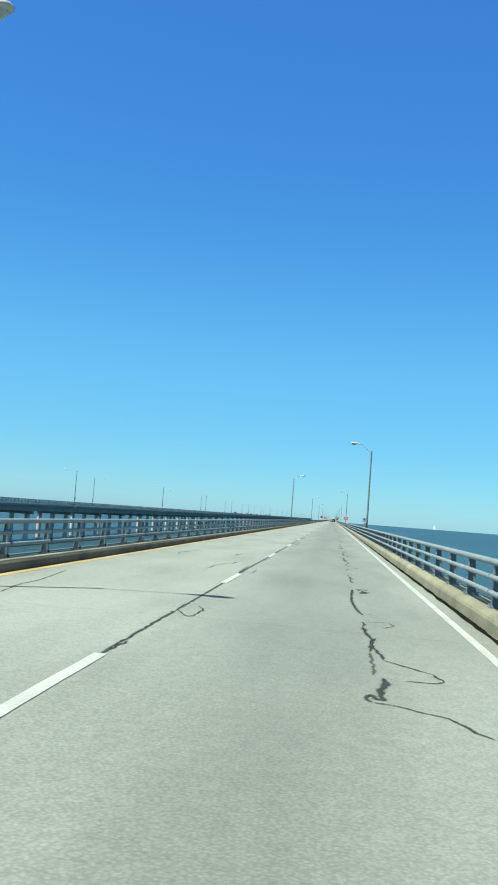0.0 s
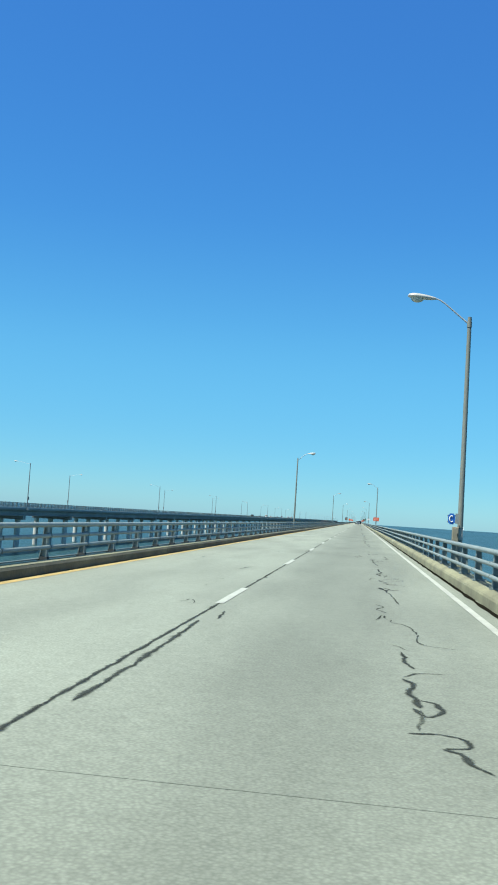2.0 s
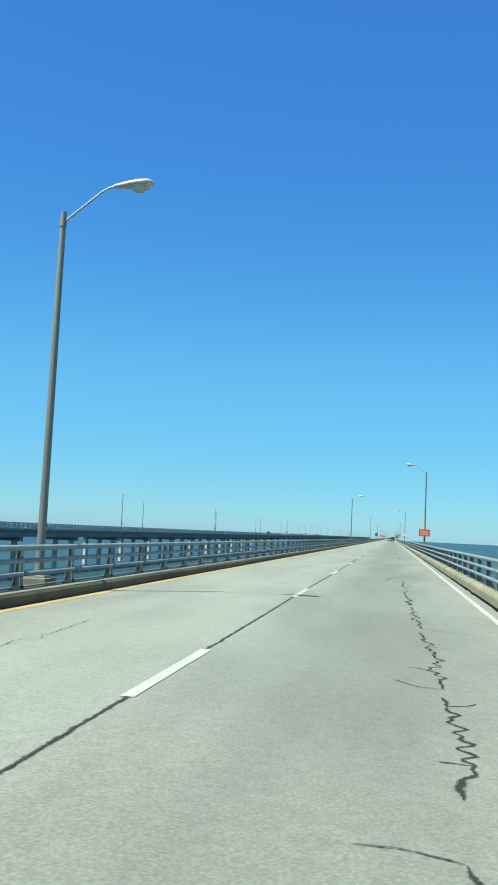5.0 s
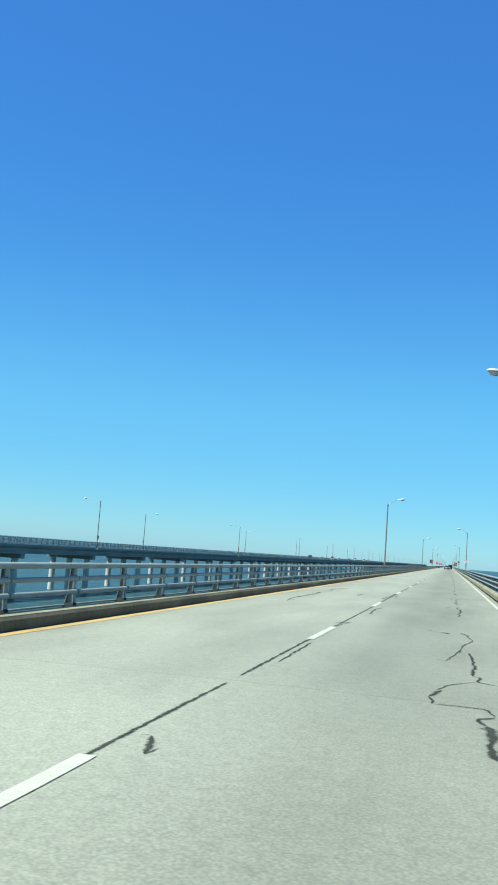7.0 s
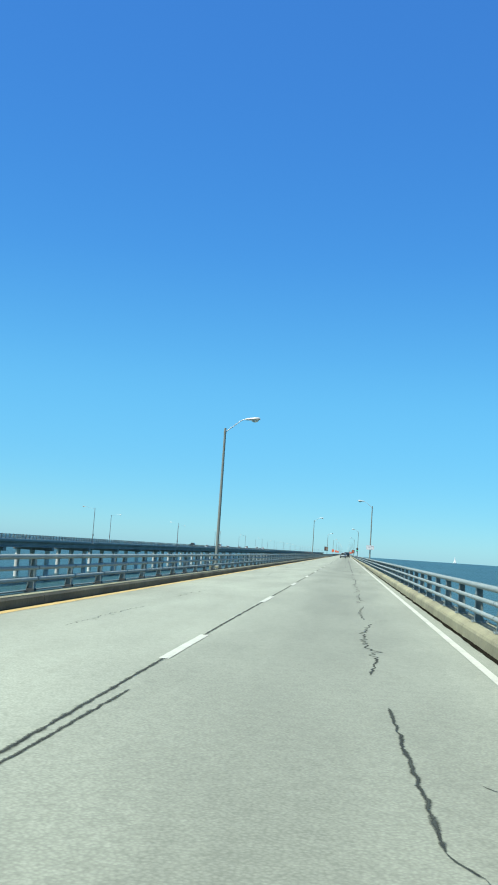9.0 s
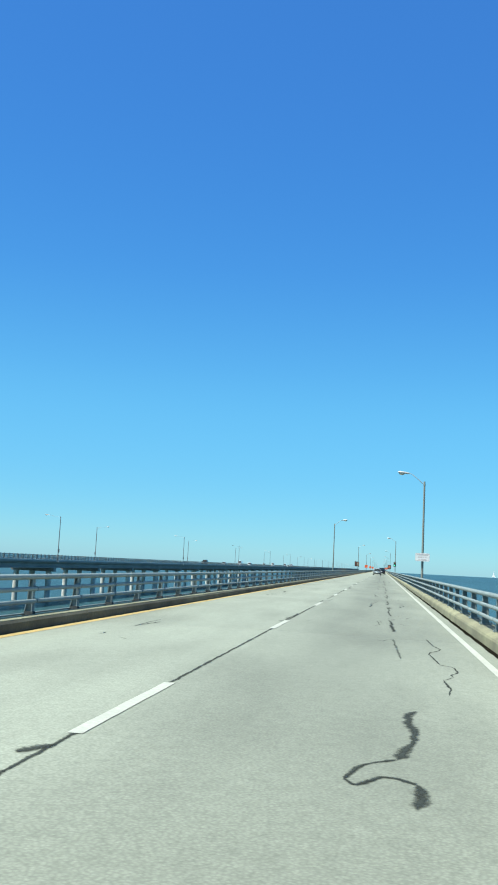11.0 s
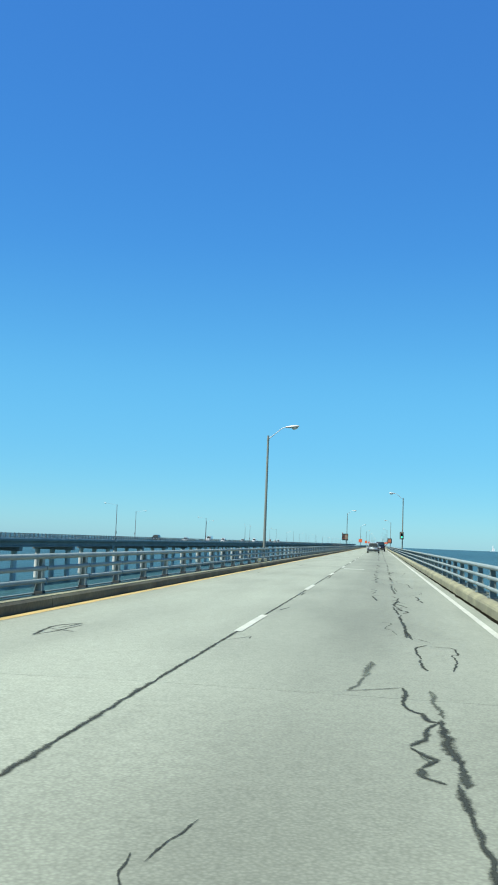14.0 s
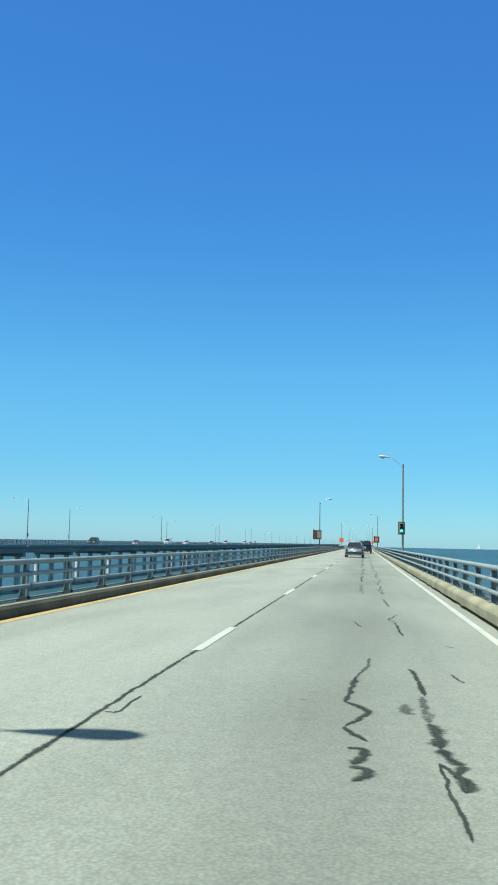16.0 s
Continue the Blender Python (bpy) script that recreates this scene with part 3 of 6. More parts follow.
seal(0.025, (2.39, 56.87), (2.65, 56.37), (2.40, 55.97))
seal(0.035, (2.39, 55.43), (2.53, 55.27), (2.55, 54.69), (2.49, 54.18), (2.28, 54.11))
seal(0.02, (2.03, 53.48), (2.12, 53.73), (2.35, 53.77), (2.68, 53.82))
seal(0.04, (2.27, 53.71), (2.31, 53.30), (2.20, 53.20), (2.52, 53.13))
seal(0.07, (2.34, 52.96), (2.33, 52.55), (2.37, 52.28), (2.35, 51.75), (2.38, 51.48))
seal(0.03, (2.23, 51.28), (2.36, 51.36))
seal(0.10, (2.37, 51.31), (2.37, 50.97), (2.42, 50.78), (2.36, 50.26))
seal(0.02, (2.46, 51.71), (2.52, 51.79))
seal(0.03, (0.01, 57.87), (0.33, 58.42))
seal(0.03, (0.06, 57.74), (0.40, 56.69))
seal(0.03, (-0.08, 56.13), (0.11, 56.34))
seal(0.02, (0.13, 60.51), (0.24, 60.78))
seal(0.02, (-0.33, 60.69), (-0.10, 60.63))
seal(0.04, (2.04, 72.06), (2.29, 73.46), (2.37, 72.35), (2.40, 71.13))
seal(0.04, (2.16, 74.76), (2.31, 74.53), mat=TARFADE)
seal(0.07, (2.35, 68.74), (2.38, 68.08), (2.26, 67.31), (2.34, 66.95), (2.40, 66.61), (2.43, 66.01))
seal(0.02, (2.34, 67.05), (2.53, 67.16))
seal(0.04, (2.46, 66.00), (2.19, 65.91), (2.41, 65.72))
seal(0.05, (2.41, 65.72), (2.46, 65.52), (2.39, 65.30), (2.49, 65.25))
seal(0.08, (2.47, 65.22), (2.38, 65.01), (2.42, 64.76), (2.34, 64.68), (2.41, 64.52), (2.42, 64.34))
seal(0.12, (2.42, 64.34), (2.30, 64.17), (2.24, 63.99), (2.34, 63.92), (2.45, 63.92))
seal(0.03, (-0.01, 66.99), (0.13, 67.13), (0.26, 66.86), (0.18, 66.48))
seal(0.035, (0.19, 67.89), (0.20, 68.79), (0.10, 69.08))
seal(0.05, (0.25, 65.32), (0.17, 65.84))
seal(0.03, (-0.04, 65.07), (0.12, 65.08), (0.23, 64.87), (0.23, 64.62), (0.12, 64.53))
seal(0.03, (-0.37, 66.28), (-0.29, 66.32))
seal(0.02, (-0.66, 69.06), (-0.52, 68.96), (-0.59, 68.81))
seal(0.04, (0.07, 70.32), (0.07, 72.95))
seal(0.03, (2.37, 91.19), (2.52, 89.10), (2.56, 87.57))
seal(0.03, (2.19, 87.21), (2.33, 86.87), (2.17, 86.41), (2.33, 85.94))
seal(0.03, (2.15, 84.83), (2.27, 85.61), (2.28, 85.09))
seal(0.025, (2.32, 84.72), (2.53, 84.47), (2.62, 83.58), (2.56, 82.88), (2.64, 82.54), (2.99, 82.41))
seal(0.02, (2.27, 82.45), (2.45, 81.96))
seal(0.05, (2.35, 81.90), (2.37, 81.13), (2.42, 80.81))
seal(0.03, (2.30, 80.32), (2.46, 80.62), (2.69, 80.64))
seal(0.06, (2.29, 80.22), (2.39, 79.99), (2.29, 79.59), (2.35, 79.31), (2.36, 79.02))
seal(0.05, (2.38, 79.32), (2.50, 79.23), (2.51, 78.92), (2.38, 78.70), (2.31, 78.99))
seal(0.05, (2.36, 78.95), (2.31, 78.26), mat=TARFADE)
seal(0.04, (2.22, 78.17), (2.40, 78.21), (2.56, 78.16), (2.61, 77.91), (2.41, 77.84))
seal(0.05, (2.41, 77.84), (2.53, 77.76), (2.55, 77.51), (2.64, 77.35))
seal(0.06, (0.12, 78.14), (0.14, 79.57), (0.12, 81.85), (0.09, 83.14))
seal(0.05, (0.02, 84.45), (-0.01, 85.12))
seal(0.04, (0.27, 83.42), (0.22, 84.36))
seal(0.02, (-0.54, 85.21), (-0.45, 85.76), (-0.30, 85.08), (-0.43, 85.18))
seal(0.03, (-0.72, 88.45), (-0.69, 88.68))
seal(0.03, (-0.71, 90.25), (-0.68, 90.54))
seal(0.05, (2.38, 104.74), (2.39, 102.29), (2.51, 100.83), mat=TARFADE)
seal(0.03, (2.24, 98.47), (2.58, 99.01))
seal(0.06, (2.45, 98.64), (2.46, 97.45), (2.51, 96.68), (2.35, 96.04), (2.46, 95.32))
seal(0.03, (2.46, 96.11), (2.63, 95.72), (2.52, 95.21), (2.54, 94.94))
seal(0.025, (2.46, 94.90), (2.87, 94.82), (2.80, 94.51), (2.47, 94.11))
seal(0.03, (2.47, 94.11), (2.89, 94.22), (2.94, 93.92), (2.77, 93.69), (2.36, 93.61))
seal(0.05, (2.37, 93.61), (2.40, 93.30), (2.45, 93.06), (2.53, 92.80), (2.44, 92.64))
seal(0.03, (2.47, 92.65), (2.63, 92.58), (2.73, 92.55))
seal(0.03, (2.73, 92.55), (2.50, 92.34), (2.54, 92.25), (2.82, 92.31), (2.88, 92.18))
seal(0.03, (2.17, 93.37), (2.19, 94.12), (2.32, 94.31), mat=TARFADE)
seal(0.08, (2.33, 91.17), (2.36, 90.85), (2.38, 90.65), (2.46, 90.60), (2.44, 90.33))
seal(0.07, (2.41, 91.15), (2.51, 90.87), (2.54, 90.67), (2.70, 90.90))
seal(0.06, (2.38, 90.65), (2.54, 90.71))
seal(0.05, (-0.00, 91.32), (0.06, 91.63), (-0.02, 91.97))
seal(0.05, (-0.03, 92.44), (0.06, 92.61))
seal(0.040, (-0.83, 94.05), (-0.77, 94.37), (-0.74, 94.88), (-0.63, 95.22))
seal(0.034, (-2.47, 98.39), (-2.45, 99.40))
seal(0.034, (-2.40, 96.98), (-2.39, 97.29))
seal(0.034, (-2.63, 101.28), (-2.43, 100.95))
seal(0.056, (-1.04, 106.25), (-0.94, 106.31), (-0.91, 106.52))
seal(0.05, (2.30, 113.27), (2.39, 114.10))
seal(0.02, (1.76, 110.20), (1.79, 109.68))
seal(0.02, (1.91, 109.99), (2.03, 110.27))
seal(0.05, (2.29, 110.87), (2.35, 109.78))
seal(0.03, (2.48, 110.54), (2.63, 111.06), (2.73, 111.89), (2.93, 112.41))
seal(0.06, (1.93, 108.26), (1.97, 107.62), (2.04, 107.34))
seal(0.03, (1.97, 108.29), (2.15, 108.03), (2.38, 108.51))
seal(0.05, (1.73, 107.14), (1.91, 107.26), (2.04, 107.34))
seal(0.04, (1.76, 107.16), (1.89, 106.80), (1.89, 106.39), (1.80, 106.14))
seal(0.05, (2.87, 108.92), (2.91, 108.25), (2.92, 107.43))
seal(0.06, (2.93, 107.36), (2.94, 106.75), (2.86, 106.20), (2.73, 106.00))
seal(0.03, (2.19, 105.86), (2.37, 105.84), (2.50, 105.77), (2.54, 105.55))
seal(0.04, (2.54, 105.55), (2.39, 105.27), (2.36, 105.06), (2.42, 104.66), (2.51, 104.46), (2.74, 104.37))
seal(0.06, (2.32, 105.01), (2.29, 104.60), (2.40, 104.41), (2.34, 104.05), (2.39, 103.92))
seal(0.08, (2.41, 103.98), (2.51, 103.87), (2.56, 103.71), (2.53, 103.44), (2.43, 103.28), (2.40, 103.04))
seal(0.04, (2.52, 103.93), (2.67, 103.90))
seal(0.06, (2.22, 103.12), (2.32, 103.23), mat=TARFADE)
seal(0.06, (-0.11, 108.27), (-0.08, 108.91), (-0.02, 109.90))
seal(0.03, (0.11, 107.88), (0.16, 108.28), (0.20, 108.70))
seal(0.034, (-1.08, 106.36), (-0.98, 106.48), (-0.92, 106.66))
seal(0.025, (2.31, 184.76), (2.53, 184.20))
seal(0.03, (2.31, 184.76), (1.90, 182.73), (1.83, 181.76))
seal(0.05, (1.86, 182.23), (1.75, 180.63))
seal(0.02, (1.20, 179.84), (1.65, 179.25), (1.93, 178.99), (2.22, 178.95))
seal(0.02, (1.83, 177.83), (1.95, 178.29))
seal(0.05, (2.26, 180.59), (2.28, 178.99), (2.20, 177.87), (2.29, 177.04))
seal(0.03, (2.22, 178.95), (2.42, 178.56), (2.35, 177.99), (2.52, 177.98), (2.41, 177.56))
seal(0.02, (1.49, 176.25), (1.82, 176.10), (2.33, 176.28))
seal(0.05, (2.33, 175.59), (2.22, 174.51), (2.26, 173.81), mat=TARFADE)
seal(0.05, (2.24, 173.91), (2.26, 173.20), (2.29, 172.60))
seal(0.07, (2.29, 172.60), (2.33, 172.24), (2.44, 172.15))
seal(0.10, (2.31, 172.15), (2.35, 171.77), (2.26, 171.55), (2.19, 171.34))
seal(0.09, (2.23, 171.30), (2.28, 171.07), (2.31, 170.70), (2.31, 170.45))
seal(0.034, (-1.03, 175.13), (-0.80, 175.67))
seal(0.05, (0.20, 187.94), (0.28, 187.93))
seal(0.04, (0.05, 193.35), (0.04, 195.09))
seal(0.05, (1.79, 189.90), (1.88, 190.06), mat=TARFADE)
seal(0.025, (1.71, 191.68), (2.04, 191.19))
seal(0.02, (1.61, 186.35), (1.66, 186.37))
seal(0.05, (-0.60, 199.07), (-0.54, 199.30), (-0.64, 199.49), (-0.62, 199.73), (-0.56, 200.18), (-0.60, 200.50), (-0.53, 200.87))
seal(0.04, (-0.53, 200.87), (-0.54, 201.62), (-0.53, 202.67), (-0.57, 203.71), (-0.47, 204.11), (-0.43, 205.16), (-0.41, 206.97))
seal(0.03, (-0.37, 203.61), (-0.14, 203.72))
seal(0.05, (-0.03, 198.24), (0.01, 198.49), (-0.02, 199.08))
seal(0.05, (0.06, 198.16), (0.08, 198.45), (0.08, 199.05), (-0.08, 199.39), (-0.09, 199.76), (-0.06, 200.51), (-0.05, 201.55), (0.03, 202.56))
seal(0.04, (0.08, 199.05), (0.15, 199.16), (0.13, 199.68), (0.06, 200.16), (0.13, 200.52), (-0.01, 200.71))
seal(0.06, (-0.01, 203.30), (0.08, 203.95))
seal(0.04, (0.10, 205.38), (0.09, 206.52))
seal(0.03, (2.19, 202.63), (2.28, 202.56))
seal(0.02, (1.83, 223.81), (2.05, 223.37))
seal(0.025, (2.41, 223.25), (2.51, 222.27), (2.31, 221.17), (2.23, 219.64))
seal(0.025, (2.23, 219.98), (2.06, 218.27), (1.88, 218.34))
seal(0.05, (2.38, 219.81), (2.42, 218.12), (2.36, 216.69))
seal(0.04, (2.36, 216.69), (2.47, 216.59), (2.39, 216.13), (2.62, 215.98))
seal(0.025, (2.39, 216.13), (2.13, 215.71), (1.95, 215.05))
seal(0.05, (2.01, 215.10), (1.89, 214.49))
seal(0.035, (1.93, 214.04), (2.25, 214.04), (2.42, 214.06), (2.49, 213.65))
seal(0.05, (2.49, 213.61), (2.30, 213.36), (2.40, 213.07))
seal(0.09, (2.40, 213.07), (2.43, 212.64), (2.38, 212.12), (2.41, 211.65))
seal(0.04, (0.12, 216.02), (0.11, 216.91), (0.10, 218.90))
seal(0.06, (0.08, 211.06), (0.15, 211.08))
seal(0.04, (0.28, 210.52), (0.31, 210.73))
seal(0.03, (0.02, 222.78), (0.13, 224.22))
seal(0.048, (-2.34, 231.18), (-2.54, 233.13), (-2.52, 236.66), (-2.54, 239.96))
seal(0.05, (2.37, 236.02), (2.29, 235.02), (2.41, 234.35), (2.38, 232.29), (2.29, 231.37), (2.37, 231.19), (2.30, 230.19))
seal(0.03, (1.90, 231.32), (2.06, 231.76), (2.31, 232.33))
seal(0.04, (1.96, 234.59), (2.13, 235.69), mat=TARFADE)
seal(0.05, (1.64, 224.11), (1.70, 224.11), (1.76, 223.91), (1.92, 223.82))
seal(0.09, (1.92, 223.82), (2.00, 223.77), (2.05, 223.66), (2.04, 223.52))
seal(0.07, (2.31, 224.00), (2.37, 223.79), (2.43, 223.57))
seal(0.05, (0.34, 227.67), (0.20, 227.88), (0.25, 228.18), (0.19, 228.63), (0.19, 229.38), (0.18, 230.38), (0.30, 231.21))
seal(0.04, (-0.17, 225.78), (-0.06, 225.70))
seal(0.092, (-0.09, 223.71), (-0.07, 223.84), (0.12, 223.99), (0.12, 224.07))
seal(0.092, (0.10, 223.70), (0.11, 223.90))
seal(0.034, (-2.54, 230.27), (-2.50, 230.83))
seal(0.046, (-2.28, 231.93), (-2.40, 232.51))
seal(0.046, (-2.48, 234.00), (-2.53, 234.92))
seal(0.046, (-2.47, 235.55), (-2.40, 237.18), (-2.51, 239.38))
seal(0.034, (-1.18, 239.20), (-1.10, 240.48))
seal(0.048, (-2.47, 241.52), (-2.46, 242.45), (-2.64, 243.84), (-2.58, 244.46), (-2.36, 245.35), (-2.25, 247.22))
seal(0.04, (2.24, 250.68), (2.42, 248.95))
seal(0.03, (2.46, 244.13), (2.74, 244.82))
seal(0.03, (2.80, 244.58), (2.90, 244.45))
seal(0.03, (2.08, 242.71), (2.16, 242.60), (2.16, 243.83))
seal(0.06, (2.39, 243.62), (2.31, 242.56), (2.33, 241.16), mat=TARFADE)
seal(0.02, (2.20, 241.94), (2.28, 241.94))
seal(0.06, (2.35, 240.53), (2.21, 240.08), (2.29, 239.82), (2.26, 239.41))
seal(0.07, (2.26, 239.41), (2.34, 239.29), (2.30, 238.84), (2.37, 238.58))
seal(0.05, (2.37, 238.58), (2.46, 238.47), (2.28, 238.01))
seal(0.03, (2.33, 239.75), (2.44, 239.45), (2.56, 239.02))
seal(0.06, (-0.03, 237.13), (-0.11, 237.57), (-0.16, 237.92), (-0.15, 238.28), (-0.08, 238.48), (-0.12, 239.13), (-0.09, 239.39), (-0.05, 239.93))
seal(0.05, (-0.05, 239.93), (-0.05, 241.57), (-0.04, 243.68))
seal(0.07, (-0.20, 239.30), (-0.11, 239.14))
seal(0.04, (0.03, 239.87), (0.20, 240.01), (0.12, 240.84), (0.10, 241.71), (0.11, 242.49))
seal(0.03, (-0.06, 247.77), (0.12, 250.31))
seal(0.046, (-0.99, 238.34), (-1.14, 238.85), (-1.13, 239.10), (-1.08, 239.41), (-1.07, 239.86), (-1.10, 240.84))
seal(0.034, (-1.32, 239.50), (-1.11, 239.39))
seal(0.023, (-1.41, 240.57), (-1.23, 240.65))
seal(0.034, (-2.70, 241.64), (-2.62, 242.10), (-2.59, 242.73), (-2.51, 243.48), (-2.42, 243.96))
seal(0.034, (-2.27, 242.20), (-2.21, 242.55))
seal(0.034, (-2.44, 243.57), (-2.09, 243.99))
seal(0.034, (-2.42, 243.96), (-2.44, 244.88), (-2.41, 245.84), (-2.38, 246.93))
seal(0.046, (-1.93, 245.81), (-1.89, 245.87))
seal(0.057, (-2.42, 241.04), (-2.33, 241.14))
seal(0.057, (-2.09, 240.33), (-2.07, 240.74))
seal(0.04, (2.35, 266.21), (2.43, 262.28))
seal(0.025, (2.77, 263.68), (2.87, 263.50))
seal(0.025, (2.56, 261.98), (2.67, 261.24))
seal(0.02, (2.16, 259.94), (2.33, 259.29))
seal(0.05, (2.36, 258.24), (2.33, 256.52), (2.34, 255.21), mat=TARFADE)
seal(0.03, (1.86, 256.56), (2.10, 256.41), (2.19, 256.11), (2.24, 255.30), (2.31, 254.86))
seal(0.03, (2.31, 254.86), (2.14, 254.59), (2.25, 254.29), (2.51, 254.14), (2.68, 253.82))
seal(0.06, (2.41, 255.00), (2.47, 254.82), mat=TARFADE)
seal(0.05, (1.94, 251.30), (2.05, 251.19), (2.16, 251.00), (2.28, 250.97))
seal(0.09, (2.27, 250.93), (2.35, 250.86), (2.28, 250.55), (2.29, 250.31), (2.33, 250.11), (2.32, 249.70))
seal(0.02, (1.73, 251.11), (1.75, 251.13))
seal(0.05, (-0.10, 250.74), (0.07, 250.86))
seal(0.035, (0.06, 250.15), (0.07, 250.52), (0.12, 250.82), (0.11, 251.26))
seal(0.02, (-0.19, 253.54), (-0.09, 254.01))
seal(0.02, (0.10, 256.64), (0.13, 256.67))
seal(0.04, (0.08, 261.88), (0.15, 265.96))
seal(0.048, (-2.45, 327.92), (-2.30, 329.42))
seal(0.05, (2.35, 328.41), (2.42, 324.57), mat=TARFADE)
seal(0.03, (2.98, 329.02), (3.02, 327.64), (3.13, 326.67), (2.87, 325.93), (2.91, 324.96), (2.95, 324.11))
seal(0.03, (2.95, 324.11), (3.12, 323.86), (3.14, 323.22), (3.05, 322.93))
seal(0.03, (3.02, 322.56), (2.85, 322.03), (2.92, 321.44), (2.85, 320.73))
seal(0.03, (2.41, 319.50), (2.54, 319.57))
seal(0.09, (2.46, 319.40), (2.37, 319.12), (2.38, 318.49), (2.42, 318.13), (2.33, 317.51), (2.26, 317.06))
seal(0.05, (2.26, 317.06), (2.07, 316.86), (1.96, 316.61), (1.92, 316.33))
seal(0.06, (1.92, 316.33), (1.99, 316.18), (2.05, 316.26), (2.12, 316.47), (2.24, 316.46), (2.36, 316.33))
seal(0.08, (2.36, 316.33), (2.39, 316.14), (2.34, 315.72))
seal(0.02, (2.05, 328.12), (2.17, 327.75))
seal(0.12, (-0.13, 316.24), (-0.07, 316.39), (0.01, 316.56))
seal(0.034, (-2.43, 327.81), (-2.49, 329.09), (-2.47, 330.17))
seal(0.034, (-2.00, 325.23), (-1.80, 324.95))
seal(0.034, (-2.44, 325.62), (-2.45, 326.10))
seal(0.06, (2.33, 343.20), (2.38, 341.15), (2.33, 340.24), mat=TARFADE)
seal(0.05, (2.33, 340.24), (2.36, 338.40), (2.40, 337.50))
seal(0.03, (2.27, 340.20), (2.67, 340.70))
seal(0.03, (2.77, 336.38), (2.83, 336.90), (2.96, 337.40))
seal(0.025, (2.40, 337.50), (2.78, 337.59))
seal(0.05, (2.30, 336.14), (2.37, 335.85))
seal(0.03, (2.48, 335.65), (2.30, 335.07), (2.36, 334.72))
seal(0.07, (2.34, 334.90), (2.37, 334.03), (2.38, 333.02))
seal(0.02, (2.14, 333.62), (2.40, 333.64))
seal(0.09, (2.34, 333.14), (2.37, 332.30), (2.38, 331.59), (2.40, 331.08), (2.38, 330.69))
seal(0.03, (2.12, 334.50), (2.02, 334.28), (2.06, 333.59), (2.10, 333.04), (1.98, 332.37), mat=TARFADE)
seal(0.02, (2.57, 333.75), (2.68, 333.23))
seal(0.02, (1.66, 340.70), (1.93, 341.15))
seal(0.06, (-0.01, 331.58), (-0.15, 331.83), (-0.11, 332.01), (-0.04, 332.28), (-0.07, 332.82), (-0.06, 333.62), (-0.03, 334.77), (-0.06, 335.68))
seal(0.05, (-0.19, 333.58), (-0.07, 333.68))
seal(0.03, (-0.13, 332.89), (-0.11, 333.11))
seal(0.02, (-0.40, 338.06), (-0.10, 337.83))
seal(0.025, (-0.57, 335.50), (-0.51, 335.62))
seal(0.02, (0.38, 332.59), (0.50, 332.69))
seal(0.080, (-2.61, 349.73), (-2.61, 349.86), (-2.50, 349.65))
seal(0.096, (-2.58, 350.21), (-2.64, 350.46), (-2.64, 350.68))
seal(0.112, (-2.65, 351.21), (-2.52, 351.11), (-2.55, 351.50))
seal(0.080, (-2.46, 351.22), (-2.37, 351.75))
seal(0.096, (-2.29, 352.32), (-2.10, 352.51))
seal(0.096, (-2.19, 353.33), (-2.10, 353.58))
seal(0.064, (-2.60, 353.74), (-2.43, 353.41))
seal(0.112, (-2.38, 354.78), (-2.48, 355.74), (-2.52, 356.71), (-2.36, 356.51))
seal(0.080, (-2.47, 357.35), (-2.40, 357.71))
seal(0.05, (2.37, 355.53), (2.37, 353.62), (2.20, 353.09))
seal(0.03, (2.37, 353.20), (2.66, 352.47), (2.85, 352.03))
seal(0.05, (2.80, 351.53), (2.91, 351.54))
seal(0.03, (2.28, 351.35), (2.34, 349.95))
seal(0.07, (2.35, 349.46), (2.35, 348.37), (2.40, 347.65))
seal(0.03, (2.30, 347.96), (2.41, 347.49), (2.49, 347.43))
seal(0.08, (2.41, 347.39), (2.31, 346.67), (2.37, 346.15))
seal(0.025, (2.37, 346.10), (2.60, 346.08), (2.81, 346.09))
seal(0.05, (2.83, 346.10), (2.92, 345.79), (2.91, 345.35), (2.75, 344.96))
seal(0.08, (2.75, 344.96), (2.79, 344.65), (2.77, 344.16))
seal(0.12, (2.36, 343.59), (2.43, 343.62), (2.37, 343.28), (2.34, 342.94))
seal(0.10, (2.34, 342.89), (2.41, 342.76), (2.45, 342.45))
seal(0.03, (1.72, 350.70), (1.89, 350.23), (2.01, 349.27), (1.89, 348.97))
seal(0.03, (1.83, 348.30), (1.97, 347.79), (1.77, 347.35), (1.72, 346.99), (1.85, 346.60), (1.73, 346.21))
seal(0.08, (1.78, 345.53), (1.73, 344.97), (1.79, 344.52), (1.74, 343.93), (1.74, 343.18))
seal(0.03, (-0.08, 348.36), (0.15, 348.25))
seal(0.05, (0.20, 347.98), (0.20, 347.46))
seal(0.05, (0.19, 347.19), (0.13, 346.54), (-0.07, 346.45), (-0.05, 345.72), (-0.06, 345.09), (-0.08, 344.53))
seal(0.02, (2.01, 367.21), (2.40, 368.26), (2.82, 369.00))
seal(0.05, (2.27, 367.04), (2.34, 365.56), (2.37, 364.31))
seal(0.05, (2.28, 363.95), (2.35, 363.57))
seal(0.02, (2.35, 363.46), (2.64, 363.70))
seal(0.025, (2.51, 362.41), (2.27, 362.23), (2.34, 361.60), (2.50, 361.17), (2.70, 360.96), (2.80, 360.62))
seal(0.025, (2.88, 363.38), (2.98, 363.17), (2.84, 362.79))
seal(0.03, (2.05, 359.29), (1.89, 359.05))
